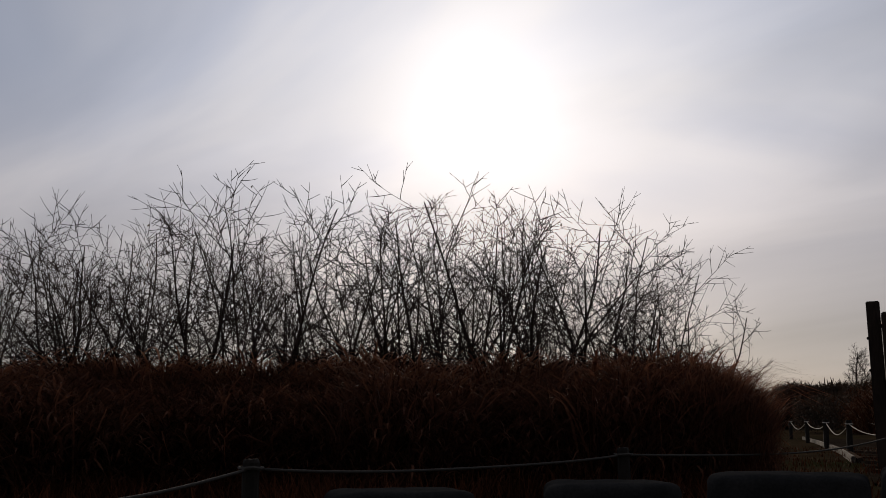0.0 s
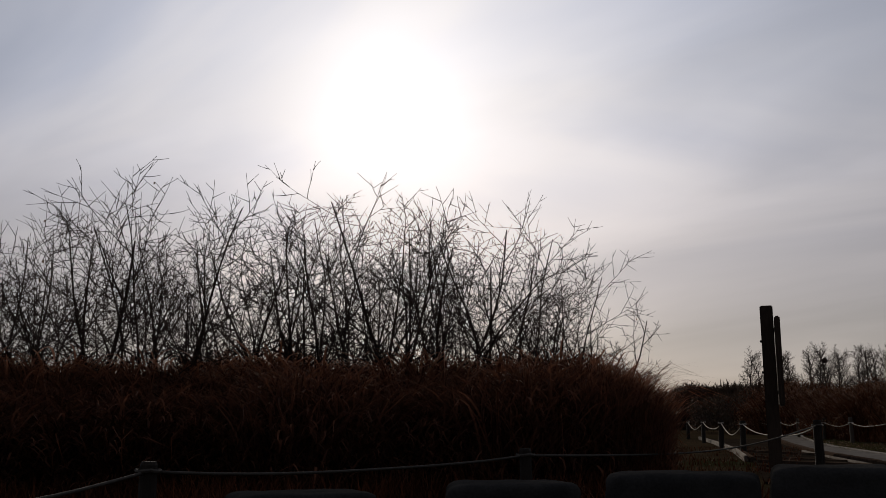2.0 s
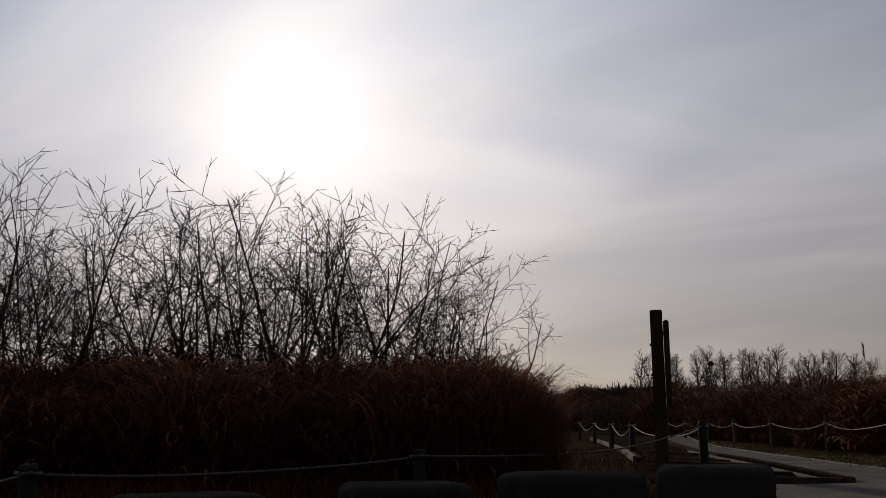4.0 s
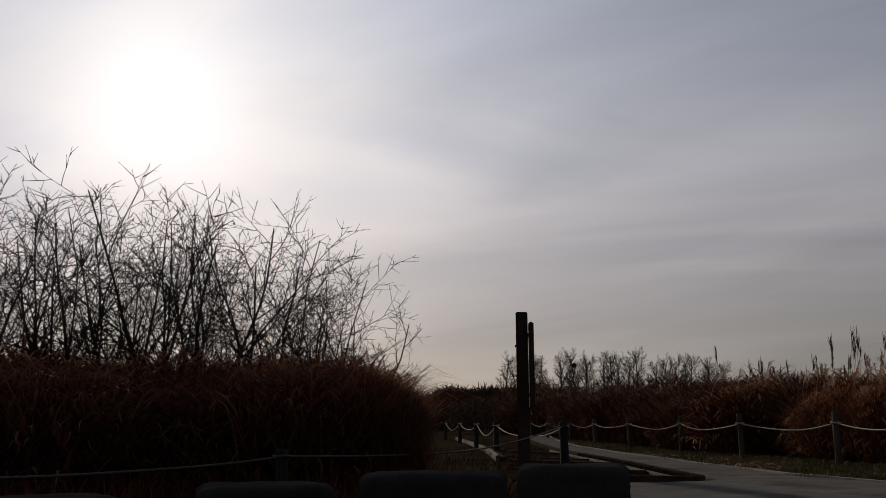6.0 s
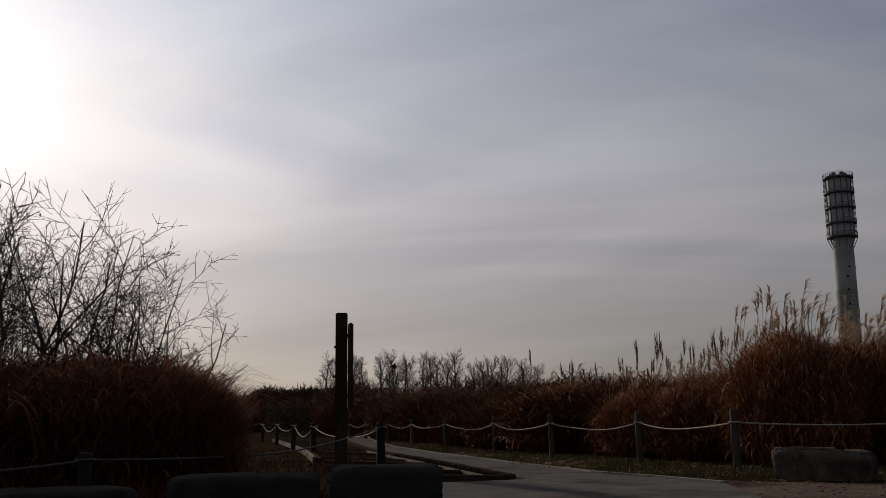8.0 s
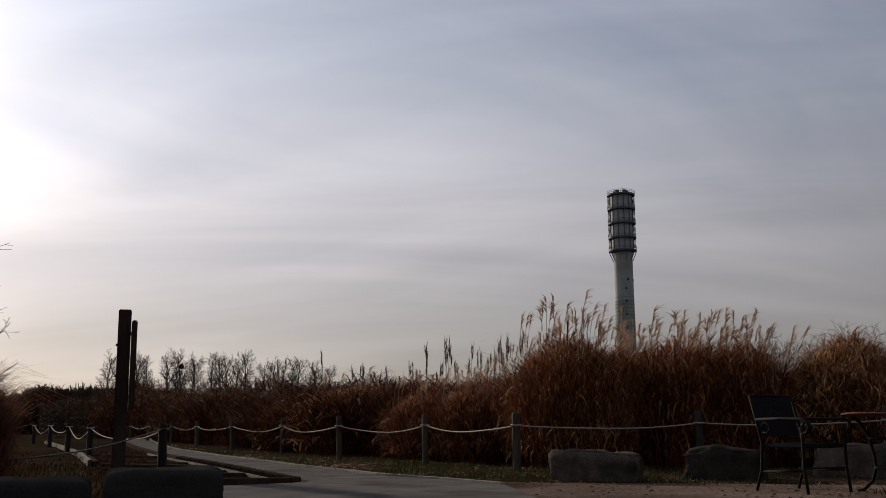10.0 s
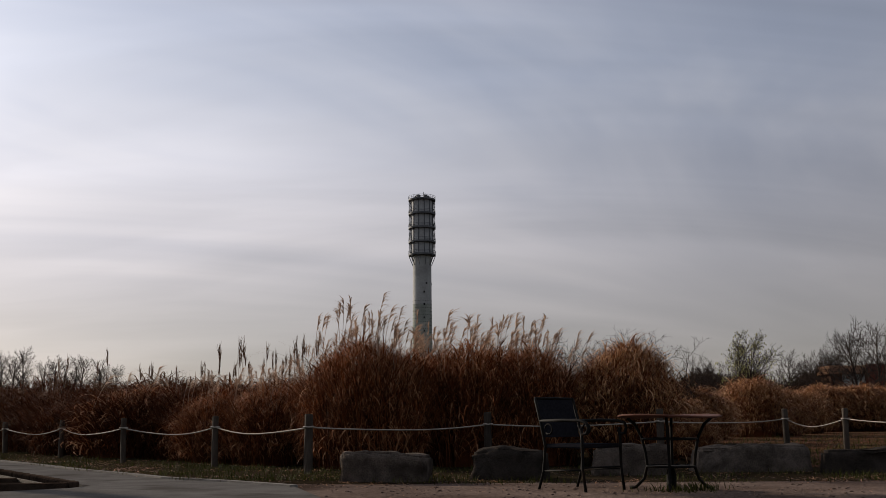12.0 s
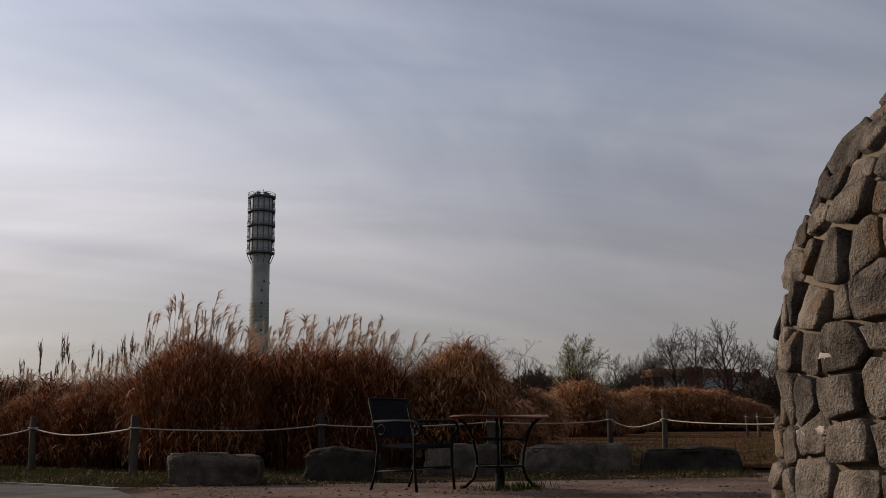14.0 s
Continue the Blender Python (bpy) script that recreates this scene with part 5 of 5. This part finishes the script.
tufts("turf", "short green and straw-coloured grass on the verge", 3, 9500, on_verge, 0.02, 0.09, TURF)
tufts("straw_litter", "fallen pale straw stalks on the verge", 4, 3200, on_verge, 0.06, 0.24, STRAW_PALE, 0.007, 1.0)
tufts("cut_straw", "cut straw lying on the brown field", 6, 14000, lambda rg: tuple(polar(rg.uniform(69, 88), 15.2 + 40 * rg.random() ** 1.6).xy), 0.1, 0.4, BANK, 0.022, 1.0)
tufts("field_weeds", "low weeds on the brown field", 7, 4000, lambda rg: tuple(polar(rg.uniform(69, 88), 15.2 + 34 * rg.random() ** 1.6).xy), 0.05, 0.16, TURF, 0.012)
tufts("bank_turf", "low grass under the rope fence", 8, 6000, lambda rg: tuple(polar(rg.uniform(-26, 22), rg.uniform(6.5, 10.5)).xy), 0.06, 0.3, STRAW_DARK, 0.010)
tufts("path_side_grass", "low withered grass beside the sunken bed", 10, 2600, lambda rg: tuple(polar(rg.uniform(16, 26.5), rg.uniform(7.5, 26)).xy), 0.03, 0.1, STRAW_DARK, 0.012)
tufts("grit", "loose straw bits on the sand", 9, 700, lambda rg: tuple(polar(rg.uniform(36, 86), rg.uniform(8.5, 12)).xy), 0.02, 0.08, STRAW_PALE, 0.006, 1.0)


tufts("table_tuft", "green weeds round the foot of the iron table", 12, 260, lambda rg: tuple((polar(66.75, 10.25) + Vector((rg.normal(0, 0.16), rg.normal(0, 0.16), 0))).xy), 0.03, 0.1, TURF, 0.009)


def pebbles(n, seed):
    rg, s = random.Random(seed), Shape()
    for _ in range(n):
        p = polar(rg.uniform(38, 84), 7.5 + 5.0 * rg.random())
        k = rg.uniform(0.006, 0.02) * rg.uniform(0.5, 1.2)
        i = len(s.v)
        ring = 5
        for lay, (rr, z) in enumerate(((1.0, 0.0), (0.85, 0.5), (0.3, 0.75))):
            for q in range(ring):
                t = 6.283 * q / ring + rg.uniform(-0.3, 0.3)
                s.v.append((p.x + k * rr * math.cos(t), p.y + k * rr * math.sin(t), 0.004 + z * k))
        for lay in range(2):
            for q in range(ring):
                u, v = i + lay * ring + q, i + lay * ring + (q + 1) % ring
                s.f.append((u, v, v + ring, u + ring))
        s.f.append(tuple(i + 2 * ring + q for q in range(ring)))
    tagged(part("pebbles", s, SAND), "loose gravel scattered on the sand", "gravel", kind="stuff")


pebbles(1100, 8)
